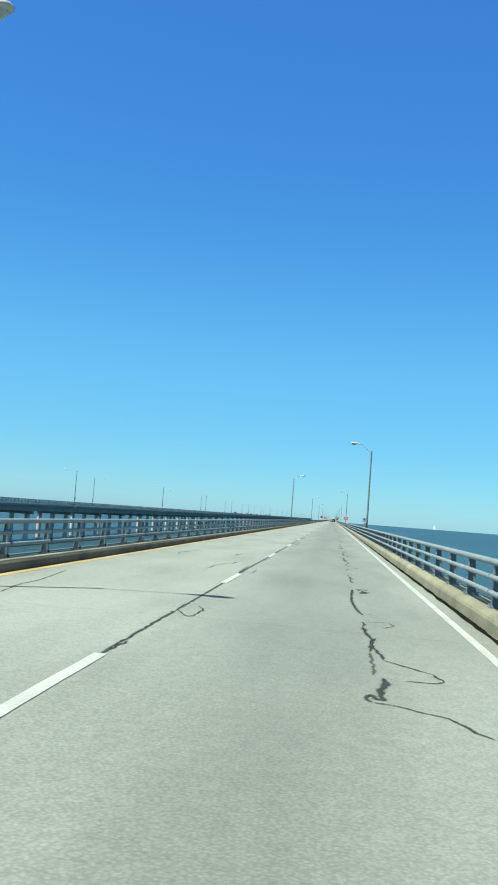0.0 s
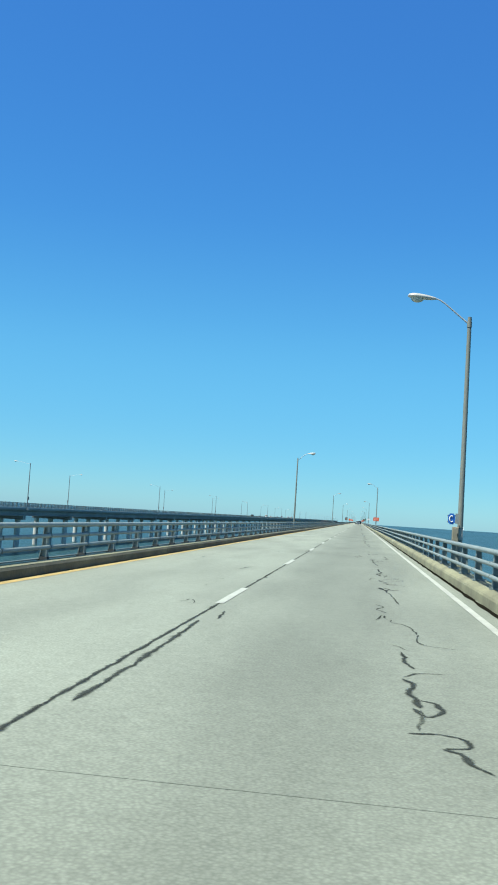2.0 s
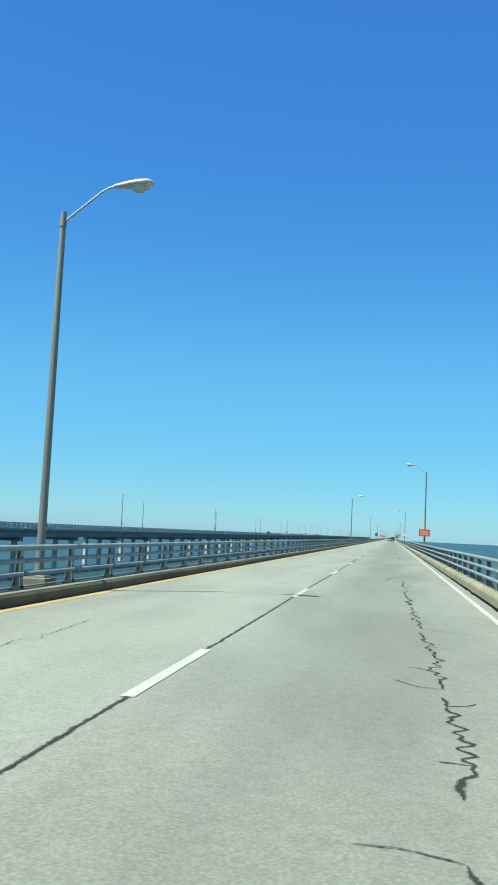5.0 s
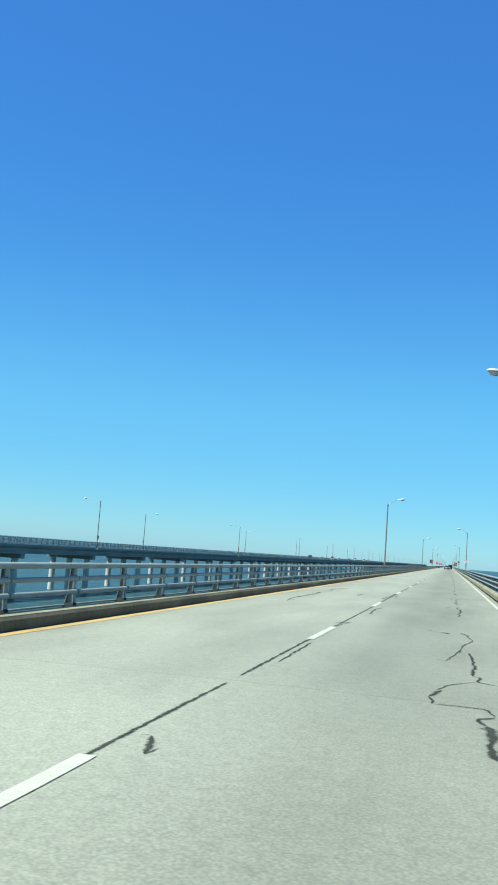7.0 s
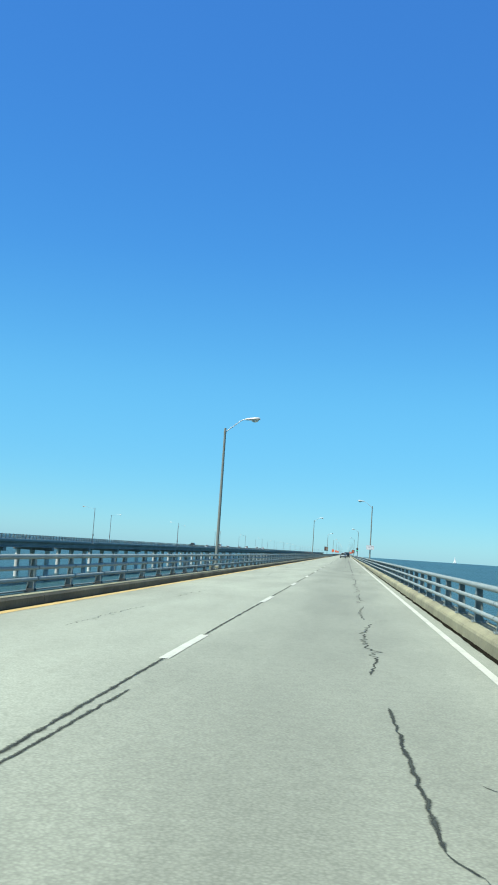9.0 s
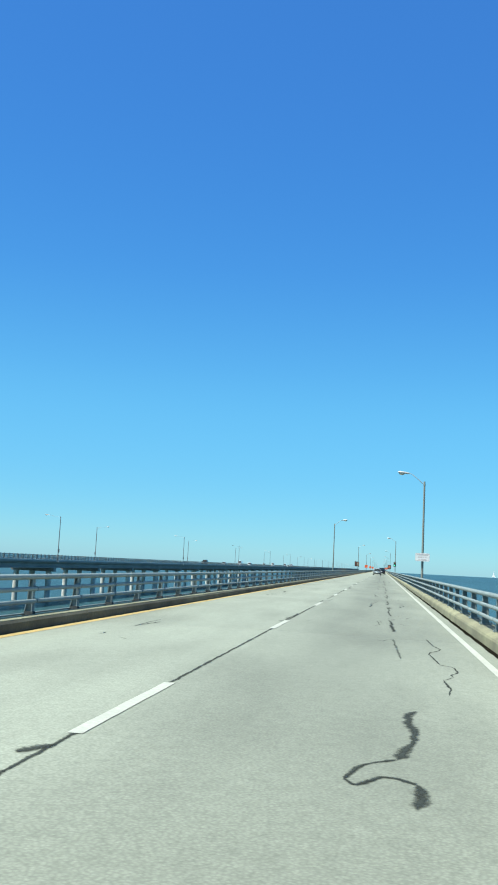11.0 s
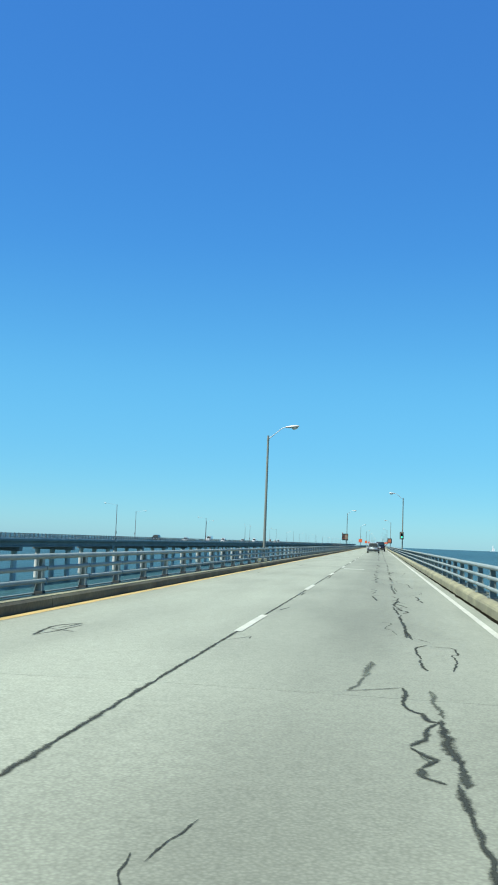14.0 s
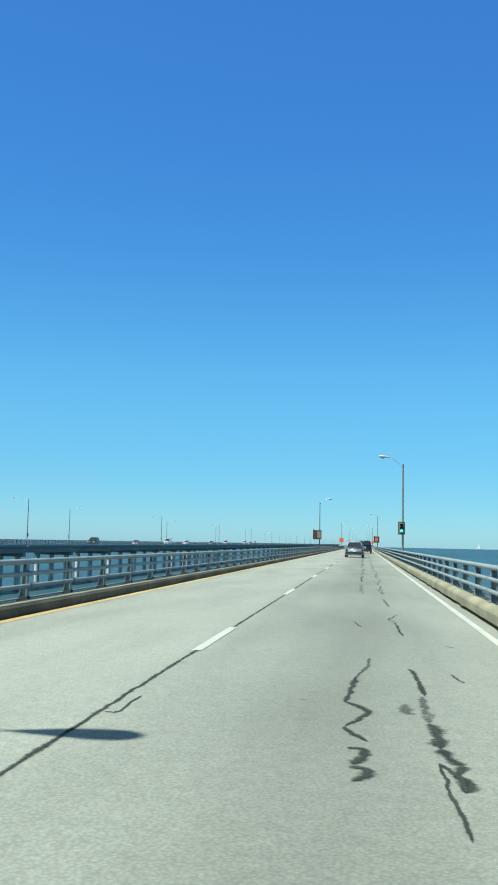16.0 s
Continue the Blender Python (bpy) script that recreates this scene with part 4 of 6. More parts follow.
seal(0.06, (1.82, 358.97), (1.73, 358.59), (1.82, 358.33), (1.77, 357.93), (1.88, 357.57), (1.97, 357.17))
seal(0.06, (1.97, 357.17), (1.86, 356.72), (1.80, 356.34), (1.86, 355.96), (1.93, 355.65))
seal(0.05, (2.45, 359.57), (2.35, 358.93), (2.38, 358.44))
seal(0.09, (2.38, 358.44), (2.38, 357.82), (2.42, 357.38), (2.36, 357.01))
seal(0.04, (2.42, 357.31), (2.38, 357.02), (2.23, 356.85))
seal(0.07, (2.37, 356.96), (2.42, 356.73), (2.48, 356.70))
seal(0.06, (2.30, 356.57), (2.42, 356.67))
seal(0.11, (2.33, 356.58), (2.30, 356.10), (2.34, 355.84), (2.36, 355.49))
seal(0.04, (2.37, 356.22), (2.44, 355.97), (2.48, 355.73), (2.45, 355.48), mat=TARFADE)
seal(0.03, (2.25, 358.41), (2.15, 358.22), (2.22, 357.82), (2.22, 357.51), (2.29, 357.32))
seal(0.02, (2.37, 358.34), (2.64, 358.78))
seal(0.07, (-0.08, 356.66), (-0.09, 357.12), (-0.03, 357.18), (0.06, 357.00), (0.03, 356.86))
seal(0.05, (0.06, 355.97), (0.09, 356.39), (0.11, 356.60))
seal(0.029, (-2.16, 361.52), (-2.19, 362.15), (-2.23, 362.86), (-1.99, 363.60))
seal(0.07, (0.06, 368.99), (0.13, 369.20), (0.14, 369.61))
seal(0.09, (0.13, 369.58), (0.11, 369.79))
seal(0.05, (0.11, 369.79), (0.11, 370.06))
seal(0.09, (0.11, 370.07), (0.11, 370.39))
seal(0.04, (0.10, 370.43), (0.17, 370.84))
seal(0.08, (0.17, 370.82), (0.16, 371.17))
seal(0.045, (0.16, 371.17), (0.16, 371.55), (0.20, 371.78), (0.15, 372.33), (0.07, 372.52))
seal(0.05, (0.01, 372.12), (0.17, 371.63))
seal(0.03, (0.04, 372.44), (0.20, 371.65))
seal(0.048, (-2.56, 379.94), (-2.29, 380.50))
seal(0.112, (-2.33, 381.67), (-2.26, 382.06))
seal(0.096, (-2.10, 383.39), (-1.98, 383.38))
seal(0.064, (-2.08, 385.67), (-1.99, 386.68))
seal(0.05, (2.27, 380.98), (2.36, 378.97), (2.41, 376.62))
seal(0.03, (2.34, 377.00), (2.34, 375.95), (2.44, 376.54))
seal(0.02, (1.59, 379.50), (1.89, 379.02), (2.10, 377.88))
seal(0.02, (1.79, 381.96), (1.98, 381.97))
seal(0.02, (2.74, 382.35), (2.98, 382.52))
seal(0.025, (2.40, 375.31), (2.04, 375.23), (1.74, 374.57))
seal(0.05, (1.74, 374.57), (1.88, 374.11), (1.89, 373.59), (1.76, 373.17))
seal(0.04, (1.77, 372.08), (1.88, 371.96), (1.92, 372.70), (1.89, 372.16), (1.96, 371.64), (1.88, 371.69))
seal(0.025, (1.90, 372.75), (2.18, 372.80), (2.33, 372.80))
seal(0.025, (2.39, 375.09), (2.55, 375.01))
seal(0.05, (3.05, 377.35), (3.08, 377.11))
seal(0.05, (3.02, 376.05), (3.08, 375.82))
seal(0.05, (2.34, 374.27), (2.40, 373.48), (2.21, 373.35))
seal(0.10, (2.38, 373.46), (2.36, 372.47), (2.29, 371.63), mat=TARFADE)
seal(0.12, (2.35, 371.77), (2.39, 371.02), (2.42, 370.46), (2.46, 369.99))
seal(0.07, (2.46, 369.92), (2.43, 369.55), (2.32, 369.17), mat=TARFADE)
seal(0.03, (2.43, 369.55), (2.51, 369.36))
seal(0.02, (2.51, 369.34), (2.75, 369.34))
seal(0.07, (2.36, 368.36), (2.65, 368.52))
seal(0.023, (0.24, 375.23), (0.64, 375.19))
seal(0.05, (2.35, 394.69), (2.40, 392.47))
seal(0.04, (2.14, 395.52), (2.25, 395.10), mat=TARFADE)
seal(0.025, (2.39, 392.07), (2.67, 390.97), (2.57, 390.15), (2.71, 389.99))
seal(0.025, (2.32, 389.74), (2.61, 389.32), (2.30, 388.94))
seal(0.035, (2.30, 388.94), (2.41, 388.05), (2.32, 388.15), (2.41, 387.66))
seal(0.025, (1.71, 387.24), (1.97, 387.01), (2.15, 386.73), (2.23, 386.29))
seal(0.035, (2.23, 386.29), (2.07, 385.75), (2.16, 385.41), (2.26, 385.07))
seal(0.07, (2.31, 384.67), (2.31, 384.28), (2.34, 383.88))
seal(0.07, (1.76, 383.51), (1.82, 383.47))
seal(0.05, (1.82, 383.42), (1.88, 383.13), (1.95, 382.83), (2.01, 382.55))
seal(0.06, (2.01, 382.55), (1.98, 382.15), (1.92, 382.01))
seal(0.07, (1.86, 383.05), (1.81, 382.57), (1.84, 382.30), (1.86, 382.53))
seal(0.035, (1.86, 383.23), (2.00, 383.38), (2.17, 383.54), (2.33, 383.49), (2.52, 383.48), (2.68, 383.42), (2.76, 383.12))
seal(0.09, (2.26, 382.19), (2.29, 382.01), (2.22, 381.84), (2.22, 381.59), (2.27, 381.46), mat=TARFADE)
seal(0.02, (0.94, 393.15), (1.05, 392.36))
seal(0.02, (1.02, 393.05), (1.12, 393.67))
seal(0.02, (-0.26, 385.95), (-0.08, 385.97))
seal(0.04, (0.02, 385.48), (0.07, 386.65))
seal(0.03, (0.11, 387.68), (0.07, 389.27))
seal(0.02, (-0.21, 389.20), (-0.02, 389.18))
seal(0.029, (-2.41, 388.13), (-2.11, 388.15), (-2.39, 388.81), (-2.20, 389.22), (-2.06, 389.74))
seal(0.023, (-1.94, 386.09), (-1.85, 386.70))
seal(0.023, (-2.30, 390.15), (-2.21, 390.87))
seal(0.034, (-2.49, 392.68), (-2.28, 392.93))
seal(0.034, (-2.55, 394.62), (-2.26, 395.02), (-2.08, 396.06), (-2.16, 397.78))
seal(0.056, (-2.33, 400.72), (-2.50, 402.00), (-2.21, 402.61))
seal(0.048, (-2.44, 401.60), (-1.94, 401.28))
seal(0.05, (2.20, 409.35), (2.28, 407.21))
seal(0.02, (1.92, 405.35), (2.14, 405.11), (1.98, 404.13), (2.13, 403.90))
seal(0.02, (1.88, 403.00), (2.17, 403.18))
seal(0.06, (2.27, 406.73), (2.32, 404.72), (2.30, 402.81))
seal(0.05, (2.30, 404.02), (2.37, 402.58))
seal(0.03, (2.38, 402.86), (2.62, 402.32))
seal(0.04, (2.55, 402.03), (2.36, 401.59), (2.38, 400.75), (2.40, 400.39))
seal(0.05, (2.38, 400.38), (2.37, 399.68), (2.42, 399.39))
seal(0.03, (2.54, 401.84), (2.88, 401.80), (2.86, 401.02), (2.77, 400.97), (2.80, 400.42), (2.68, 399.43))
seal(0.10, (1.84, 399.91), (1.81, 399.09), (1.78, 398.65), mat=TARFADE)
seal(0.025, (1.64, 397.72), (1.87, 397.88), (2.13, 398.11))
seal(0.05, (2.13, 398.11), (2.16, 397.74), (2.10, 397.25), (2.18, 396.89), (2.25, 396.83), (2.28, 396.52), (2.36, 396.51))
seal(0.06, (2.36, 396.51), (2.23, 396.14), (2.26, 395.95), (2.12, 395.59))
seal(0.06, (2.12, 395.56), (2.21, 395.34), (2.27, 395.25), (2.16, 395.01))
seal(0.07, (2.16, 395.01), (2.16, 394.83), (2.29, 394.67))
seal(0.06, (2.37, 398.06), (2.38, 397.33), (2.40, 396.65), mat=TARFADE)
seal(0.09, (2.38, 396.64), (2.36, 395.67), (2.41, 395.20), (2.39, 394.61))
seal(0.034, (-2.32, 400.67), (-2.23, 401.25), (-2.17, 402.30))
seal(0.034, (-2.34, 401.71), (-2.23, 402.47))
seal(0.023, (-1.85, 402.15), (-1.61, 402.27))
seal(0.02, (0.03, 401.13), (0.28, 401.80), (0.28, 401.43))
seal(0.034, (0.13, 406.67), (0.22, 407.62))
seal(0.03, (1.82, 417.04), (1.68, 416.44), (1.86, 416.08), (1.68, 415.42), (1.84, 415.22), (1.72, 414.19))
seal(0.03, (1.74, 413.35), (1.92, 413.62), (2.21, 413.54))
seal(0.05, (1.74, 413.24), (1.80, 412.32), (1.87, 411.26))
seal(0.08, (2.30, 420.21), (2.28, 417.62), (2.33, 414.68), mat=TARFADE)
seal(0.04, (2.35, 418.03), (2.40, 416.03))
seal(0.03, (2.53, 422.00), (2.85, 421.37), (2.84, 419.10), (2.92, 418.32))
seal(0.025, (2.81, 416.40), (3.08, 416.05), (3.01, 415.21), (2.79, 414.64))
seal(0.03, (2.66, 414.01), (2.72, 413.95))
seal(0.06, (2.82, 413.79), (2.88, 412.88), (2.81, 412.38), (2.87, 411.96), (2.89, 411.31))
seal(0.05, (2.29, 412.83), (2.37, 412.69), (2.33, 411.76), (2.19, 411.45))
seal(0.04, (2.33, 411.63), (2.37, 411.01), (2.49, 410.76))
seal(0.08, (2.32, 411.36), (2.26, 410.53), (2.22, 410.12), (2.25, 409.52))
seal(0.09, (2.29, 410.44), (2.38, 409.98), (2.45, 409.58), (2.49, 409.36), mat=TARFADE)
seal(0.08, (2.27, 409.29), (2.31, 408.94), (2.37, 408.89))
seal(0.05, (2.39, 409.18), (2.34, 409.39))
seal(0.06, (2.30, 408.56), (2.36, 408.58), (2.35, 408.34), (2.44, 408.26), (2.46, 407.96), (2.36, 407.57))
seal(0.05, (0.10, 411.74), (0.08, 412.40), (0.10, 413.01))
seal(0.034, (-2.99, 418.16), (-2.97, 418.66))
seal(0.04, (2.38, 434.77), (2.32, 430.89))
seal(0.03, (2.34, 430.52), (2.42, 429.53))
seal(0.05, (1.69, 430.63), (1.74, 429.26), (1.85, 428.70), (1.75, 427.84))
seal(0.06, (1.69, 427.10), (1.79, 426.69), (1.84, 425.93), (1.88, 425.42), (1.77, 424.76), (1.80, 424.09), (1.73, 423.55))
seal(0.05, (1.74, 423.38), (1.63, 423.18), (1.75, 422.88), (1.86, 422.64))
seal(0.06, (1.86, 422.64), (1.80, 422.29), (1.78, 421.83), (1.91, 421.76))
seal(0.015, (1.74, 426.68), (2.00, 426.77), (2.19, 427.05))
seal(0.03, (2.55, 428.56), (2.33, 427.80), (2.28, 427.08), (2.19, 426.96))
seal(0.08, (2.31, 427.09), (2.33, 425.91), (2.33, 424.93), (2.36, 424.14))
seal(0.04, (2.30, 425.23), (2.42, 424.82))
seal(0.03, (2.21, 423.85), (2.36, 423.66), (2.57, 423.62))
seal(0.03, (2.36, 424.01), (2.57, 423.66))
seal(0.10, (2.32, 423.54), (2.38, 422.78), mat=TARFADE)
seal(0.05, (2.39, 422.44), (2.53, 422.40), (2.55, 422.11))
seal(0.04, (2.55, 422.06), (2.67, 421.77))
seal(0.04, (1.63, 421.14), (1.92, 421.16), (2.07, 421.05), (1.94, 420.72), (1.79, 420.63))
seal(0.06, (2.37, 421.07), (2.26, 420.91), (2.31, 420.71), (2.35, 420.54), (2.40, 420.38))
seal(0.10, (2.57, 421.40), (2.64, 421.47), mat=TARFADE)
seal(0.025, (3.10, 435.12), (3.09, 433.97), (2.97, 432.71))
seal(0.03, (2.74, 429.65), (2.89, 430.25), (2.90, 430.75))
seal(0.02, (2.69, 433.78), (2.78, 432.62))
seal(0.025, (2.58, 427.74), (2.91, 427.86))
seal(0.05, (0.08, 422.94), (0.12, 423.71), (0.09, 425.00), (0.06, 426.74), (0.03, 429.57))
seal(0.03, (-0.06, 430.28), (0.05, 430.96))
seal(0.034, (-2.93, 427.94), (-2.85, 428.27))
seal(0.046, (-2.78, 426.47), (-2.84, 426.96))
seal(0.056, (-2.23, 440.19), (-2.43, 441.75))
seal(0.056, (-2.66, 441.68), (-2.55, 442.51), (-1.82, 441.43))
seal(0.03, (2.33, 446.04), (2.36, 444.56))
seal(0.03, (1.98, 442.72), (2.08, 443.30), (2.29, 443.02))
seal(0.04, (1.78, 441.59), (1.76, 440.68), (1.82, 440.17), (1.75, 439.42), (1.82, 439.01))
seal(0.03, (1.92, 437.42), (1.73, 436.90), (1.89, 436.68), (1.75, 436.45))
seal(0.06, (2.34, 442.53), (2.37, 440.96), (2.36, 439.23), mat=TARFADE)
seal(0.09, (2.25, 438.66), (2.40, 437.29), mat=TARFADE)
seal(0.04, (1.32, 434.83), (1.55, 434.99), (1.80, 435.11))
seal(0.07, (1.80, 435.11), (1.82, 434.88), (1.74, 434.58), (1.72, 434.34))
seal(0.09, (1.72, 434.34), (1.79, 434.14), (1.83, 433.76), (1.82, 433.41))
seal(0.09, (1.73, 433.21), (1.81, 433.15), (1.84, 432.96))
seal(0.05, (2.70, 435.16), (2.47, 434.96), (2.26, 434.70))
seal(0.06, (2.34, 435.37), (2.28, 434.74), (2.37, 434.46), (2.38, 434.11), mat=TARFADE)
seal(0.05, (2.26, 434.70), (2.55, 434.67))
seal(0.10, (2.55, 434.62), (2.52, 434.15))
seal(0.09, (2.40, 434.05), (2.57, 434.23))
seal(0.04, (2.39, 434.18), (2.49, 433.89), (2.55, 433.61), (2.64, 433.51))
seal(0.03, (1.90, 434.25), (2.10, 434.23), (2.27, 434.11))
seal(0.08, (2.49, 433.95), (2.43, 433.52), mat=TARFADE)
seal(0.09, (2.28, 433.38), (2.36, 433.35), (2.34, 433.00), (2.40, 432.72))
seal(0.05, (0.07, 437.53), (0.07, 438.28))
seal(0.034, (-2.16, 439.91), (-2.25, 440.68), (-2.26, 441.36))
seal(0.034, (-2.44, 441.67), (-2.13, 441.55))
seal(0.06, (2.33, 462.77), (2.40, 460.04), mat=TARFADE)
seal(0.03, (1.73, 455.97), (1.86, 455.01))
seal(0.03, (2.49, 457.92), (2.28, 456.65), (2.43, 456.15))
seal(0.04, (2.39, 456.14), (2.43, 453.83))
seal(0.03, (2.88, 452.73), (3.07, 452.49))
seal(0.04, (2.74, 450.01), (2.78, 449.70), (2.82, 449.41))
seal(0.05, (1.96, 451.13), (1.93, 450.27), (1.80, 449.37), mat=TARFADE)
seal(0.06, (1.82, 449.46), (1.78, 448.54), (1.74, 448.03))
seal(0.07, (1.74, 448.08), (1.86, 447.83), (1.94, 447.64), (1.89, 447.43), (1.76, 447.01))
seal(0.06, (1.76, 447.01), (1.82, 446.79), (1.92, 446.54))
seal(0.09, (1.79, 446.33), (1.90, 446.32), (1.88, 446.05), (1.83, 445.89))
seal(0.09, (1.81, 445.84), (1.92, 445.77), (1.93, 445.64), (1.83, 445.49))
seal(0.06, (2.35, 450.26), (2.39, 449.98), (2.40, 449.07), (2.40, 448.52))
seal(0.09, (2.38, 448.52), (2.36, 447.94), (2.36, 447.29), mat=TARFADE)
seal(0.12, (2.22, 448.08), (2.21, 447.64), (2.29, 447.66), mat=TARFADE)
seal(0.12, (2.36, 447.29), (2.39, 446.88), (2.37, 446.45))
seal(0.10, (2.38, 446.45), (2.40, 446.19), (2.46, 446.00))
seal(0.10, (2.41, 445.76), (2.46, 445.64), (2.42, 445.39))
seal(0.03, (0.02, 447.11), (0.13, 447.08), (0.12, 447.48), (0.13, 447.88))
seal(0.03, (1.01, 449.59), (1.07, 449.64))
seal(0.046, (1.38, 448.01), (1.44, 448.07))
seal(0.023, (1.21, 447.22), (1.25, 447.23))
seal(0.02, (0.00, 450.06), (0.11, 449.93))
seal(0.021, (2.39, 375.09), (2.35, 375.20), (2.40, 375.31))
seal(0.043, (2.38, 58.19), (2.41, 58.31), (2.38, 58.44))
seal(0.051, (2.32, 411.36), (2.31, 411.49), (2.33, 411.63))
seal(0.043, (0.19, 347.19), (0.16, 347.32), (0.20, 347.46))
seal(0.036, (2.38, 33.25), (2.42, 33.12), (2.40, 32.99))
seal(0.021, (2.23, 219.98), (2.27, 219.81), (2.23, 219.64))
seal(0.049, (2.28, 26.45), (2.24, 26.61), (2.29, 26.77))
seal(0.064, (2.39, 422.44), (2.34, 422.61), (2.38, 422.78), mat=TARFADE)
seal(0.040, (2.43, 223.57), (2.43, 223.41), (2.41, 223.25))
seal(0.060, (2.64, 421.47), (2.69, 421.62), (2.67, 421.77), mat=TARFADE)
seal(0.085, (2.41, 445.76), (2.43, 445.88), (2.46, 446.00))
seal(0.025, (2.64, 433.51), (2.71, 433.65), (2.69, 433.78))
seal(0.025, (2.80, 244.58), (2.80, 244.70), (2.74, 244.82))
seal(0.034, (0.20, 347.98), (0.23, 348.12), (0.15, 348.25))
seal(0.030, (2.34, 430.52), (2.28, 430.70), (2.32, 430.89))
seal(0.032, (2.39, 392.07), (2.36, 392.27), (2.40, 392.47))
seal(0.032, (2.27, 53.71), (2.22, 53.91), (2.28, 54.11))
seal(0.025, (3.02, 322.56), (3.02, 322.75), (3.05, 322.93))
seal(0.076, (2.36, 343.59), (2.30, 343.39), (2.33, 343.20), mat=TARFADE)
seal(0.047, (2.32, 105.01), (2.33, 104.88), (2.38, 104.74), mat=TARFADE)
seal(0.076, (1.73, 433.21), (1.77, 433.31), (1.82, 433.41))
seal(0.023, (2.32, 84.72), (2.35, 84.91), (2.28, 85.09))
seal(0.051, (0.11, 356.60), (0.05, 356.73), (0.03, 356.86))
seal(0.060, (2.38, 90.65), (2.45, 90.49), (2.44, 90.33))
seal(0.060, (2.27, 381.46), (2.23, 381.22), (2.27, 380.98), mat=TARFADE)
seal(0.036, (0.11, 251.26), (0.12, 251.06), (0.07, 250.86))
seal(0.047, (2.27, 406.73), (2.32, 406.97), (2.28, 407.21))
seal(0.043, (-0.03, 92.44), (0.02, 92.20), (-0.02, 91.97))
seal(0.043, (2.35, 349.46), (2.39, 349.70), (2.34, 349.95))
seal(0.017, (2.75, 369.34), (2.74, 369.17), (2.82, 369.00))
seal(0.034, (2.48, 335.65), (2.47, 335.75), (2.37, 335.85))
seal(0.060, (2.30, 408.56), (2.30, 408.73), (2.37, 408.89))
seal(0.045, (2.31, 384.67), (2.24, 384.87), (2.26, 385.07))
seal(0.034, (1.86, 182.23), (1.90, 181.99), (1.83, 181.76))
seal(0.032, (1.74, 426.68), (1.69, 426.89), (1.69, 427.10))
seal(0.036, (1.93, 214.04), (1.94, 214.26), (1.89, 214.49))
seal(0.064, (2.50, 37.05), (2.51, 37.24), (2.57, 37.42))
seal(0.043, (2.30, 347.96), (2.30, 347.80), (2.40, 347.65))
seal(0.036, (2.36, 31.47), (2.41, 31.76), (2.37, 32.04))
seal(0.055, (2.32, 423.54), (2.30, 423.70), (2.21, 423.85), mat=TARFADE)
seal(0.043, (2.28, 363.95), (2.29, 364.13), (2.37, 364.31))
seal(0.038, (2.34, 442.53), (2.29, 442.78), (2.29, 443.02), mat=TARFADE)
seal(0.030, (2.29, 357.32), (2.30, 357.08), (2.23, 356.85))
seal(0.034, (2.80, 351.53), (2.83, 351.78), (2.85, 352.03))
seal(0.017, (1.91, 109.99), (1.87, 109.84), (1.79, 109.68))
seal(0.034, (2.67, 103.90), (2.71, 104.13), (2.74, 104.37))
seal(0.034, (0.17, 65.84), (0.13, 66.16), (0.18, 66.48))
seal(0.051, (2.35, 240.53), (2.35, 240.84), (2.33, 241.16), mat=TARFADE)
seal(0.034, (-0.11, 333.11), (-0.14, 333.40), (-0.07, 333.68))
seal(0.043, (2.43, 369.55), (2.36, 369.36), (2.32, 369.17), mat=TARFADE)
seal(0.028, (2.56, 261.98), (2.48, 262.13), (2.43, 262.28))
seal(0.030, (2.33, 175.59), (2.28, 175.93), (2.33, 176.28), mat=TARFADE)
seal(0.038, (2.39, 243.62), (2.47, 243.88), (2.46, 244.13), mat=TARFADE)
seal(0.038, (2.45, 98.64), (2.57, 98.83), (2.58, 99.01))
seal(0.047, (2.47, 254.82), (2.45, 255.02), (2.34, 255.21), mat=TARFADE)
seal(0.028, (2.45, 47.20), (2.44, 47.42), (2.34, 47.65))
seal(0.038, (2.46, 96.11), (2.42, 95.71), (2.46, 95.32))
seal(0.055, (0.08, 40.13), (0.04, 39.92), (-0.04, 39.72), mat=TARFADE)
seal(0.053, (2.38, 373.46), (2.40, 373.13), (2.33, 372.80), mat=TARFADE)
seal(0.025, (0.02, 385.48), (-0.08, 385.72), (-0.08, 385.97))
seal(0.038, (-0.01, 203.30), (-0.03, 203.51), (-0.14, 203.72))
seal(0.047, (1.78, 345.53), (1.78, 345.87), (1.73, 346.21))
seal(0.023, (2.76, 383.12), (2.77, 382.74), (2.74, 382.35))
seal(0.025, (1.83, 348.30), (1.86, 348.64), (1.89, 348.97))
seal(0.017, (2.17, 403.18), (2.13, 403.54), (2.13, 403.90))
seal(0.032, (1.90, 372.75), (1.88, 372.96), (1.76, 373.17))
seal(0.034, (2.41, 177.56), (2.32, 177.30), (2.29, 177.04))
seal(0.072, (2.40, 432.72), (2.44, 433.12), (2.43, 433.52), mat=TARFADE)
seal(0.064, (2.25, 438.66), (2.34, 438.94), (2.36, 439.23), mat=TARFADE)
seal(0.023, (2.58, 427.74), (2.58, 428.15), (2.55, 428.56))
seal(0.055, (2.42, 445.39), (2.42, 445.71), (2.33, 446.04))
seal(0.021, (2.12, 334.50), (2.12, 334.06), (2.14, 333.62), mat=TARFADE)
seal(0.043, (0.28, 210.52), (0.23, 210.80), (0.15, 211.08))
seal(0.034, (2.29, 412.83), (2.29, 413.19), (2.21, 413.54))
seal(0.034, (-0.06, 430.28), (-0.05, 429.93), (0.03, 429.57))
seal(0.023, (2.66, 414.01), (2.77, 414.32), (2.79, 414.64))
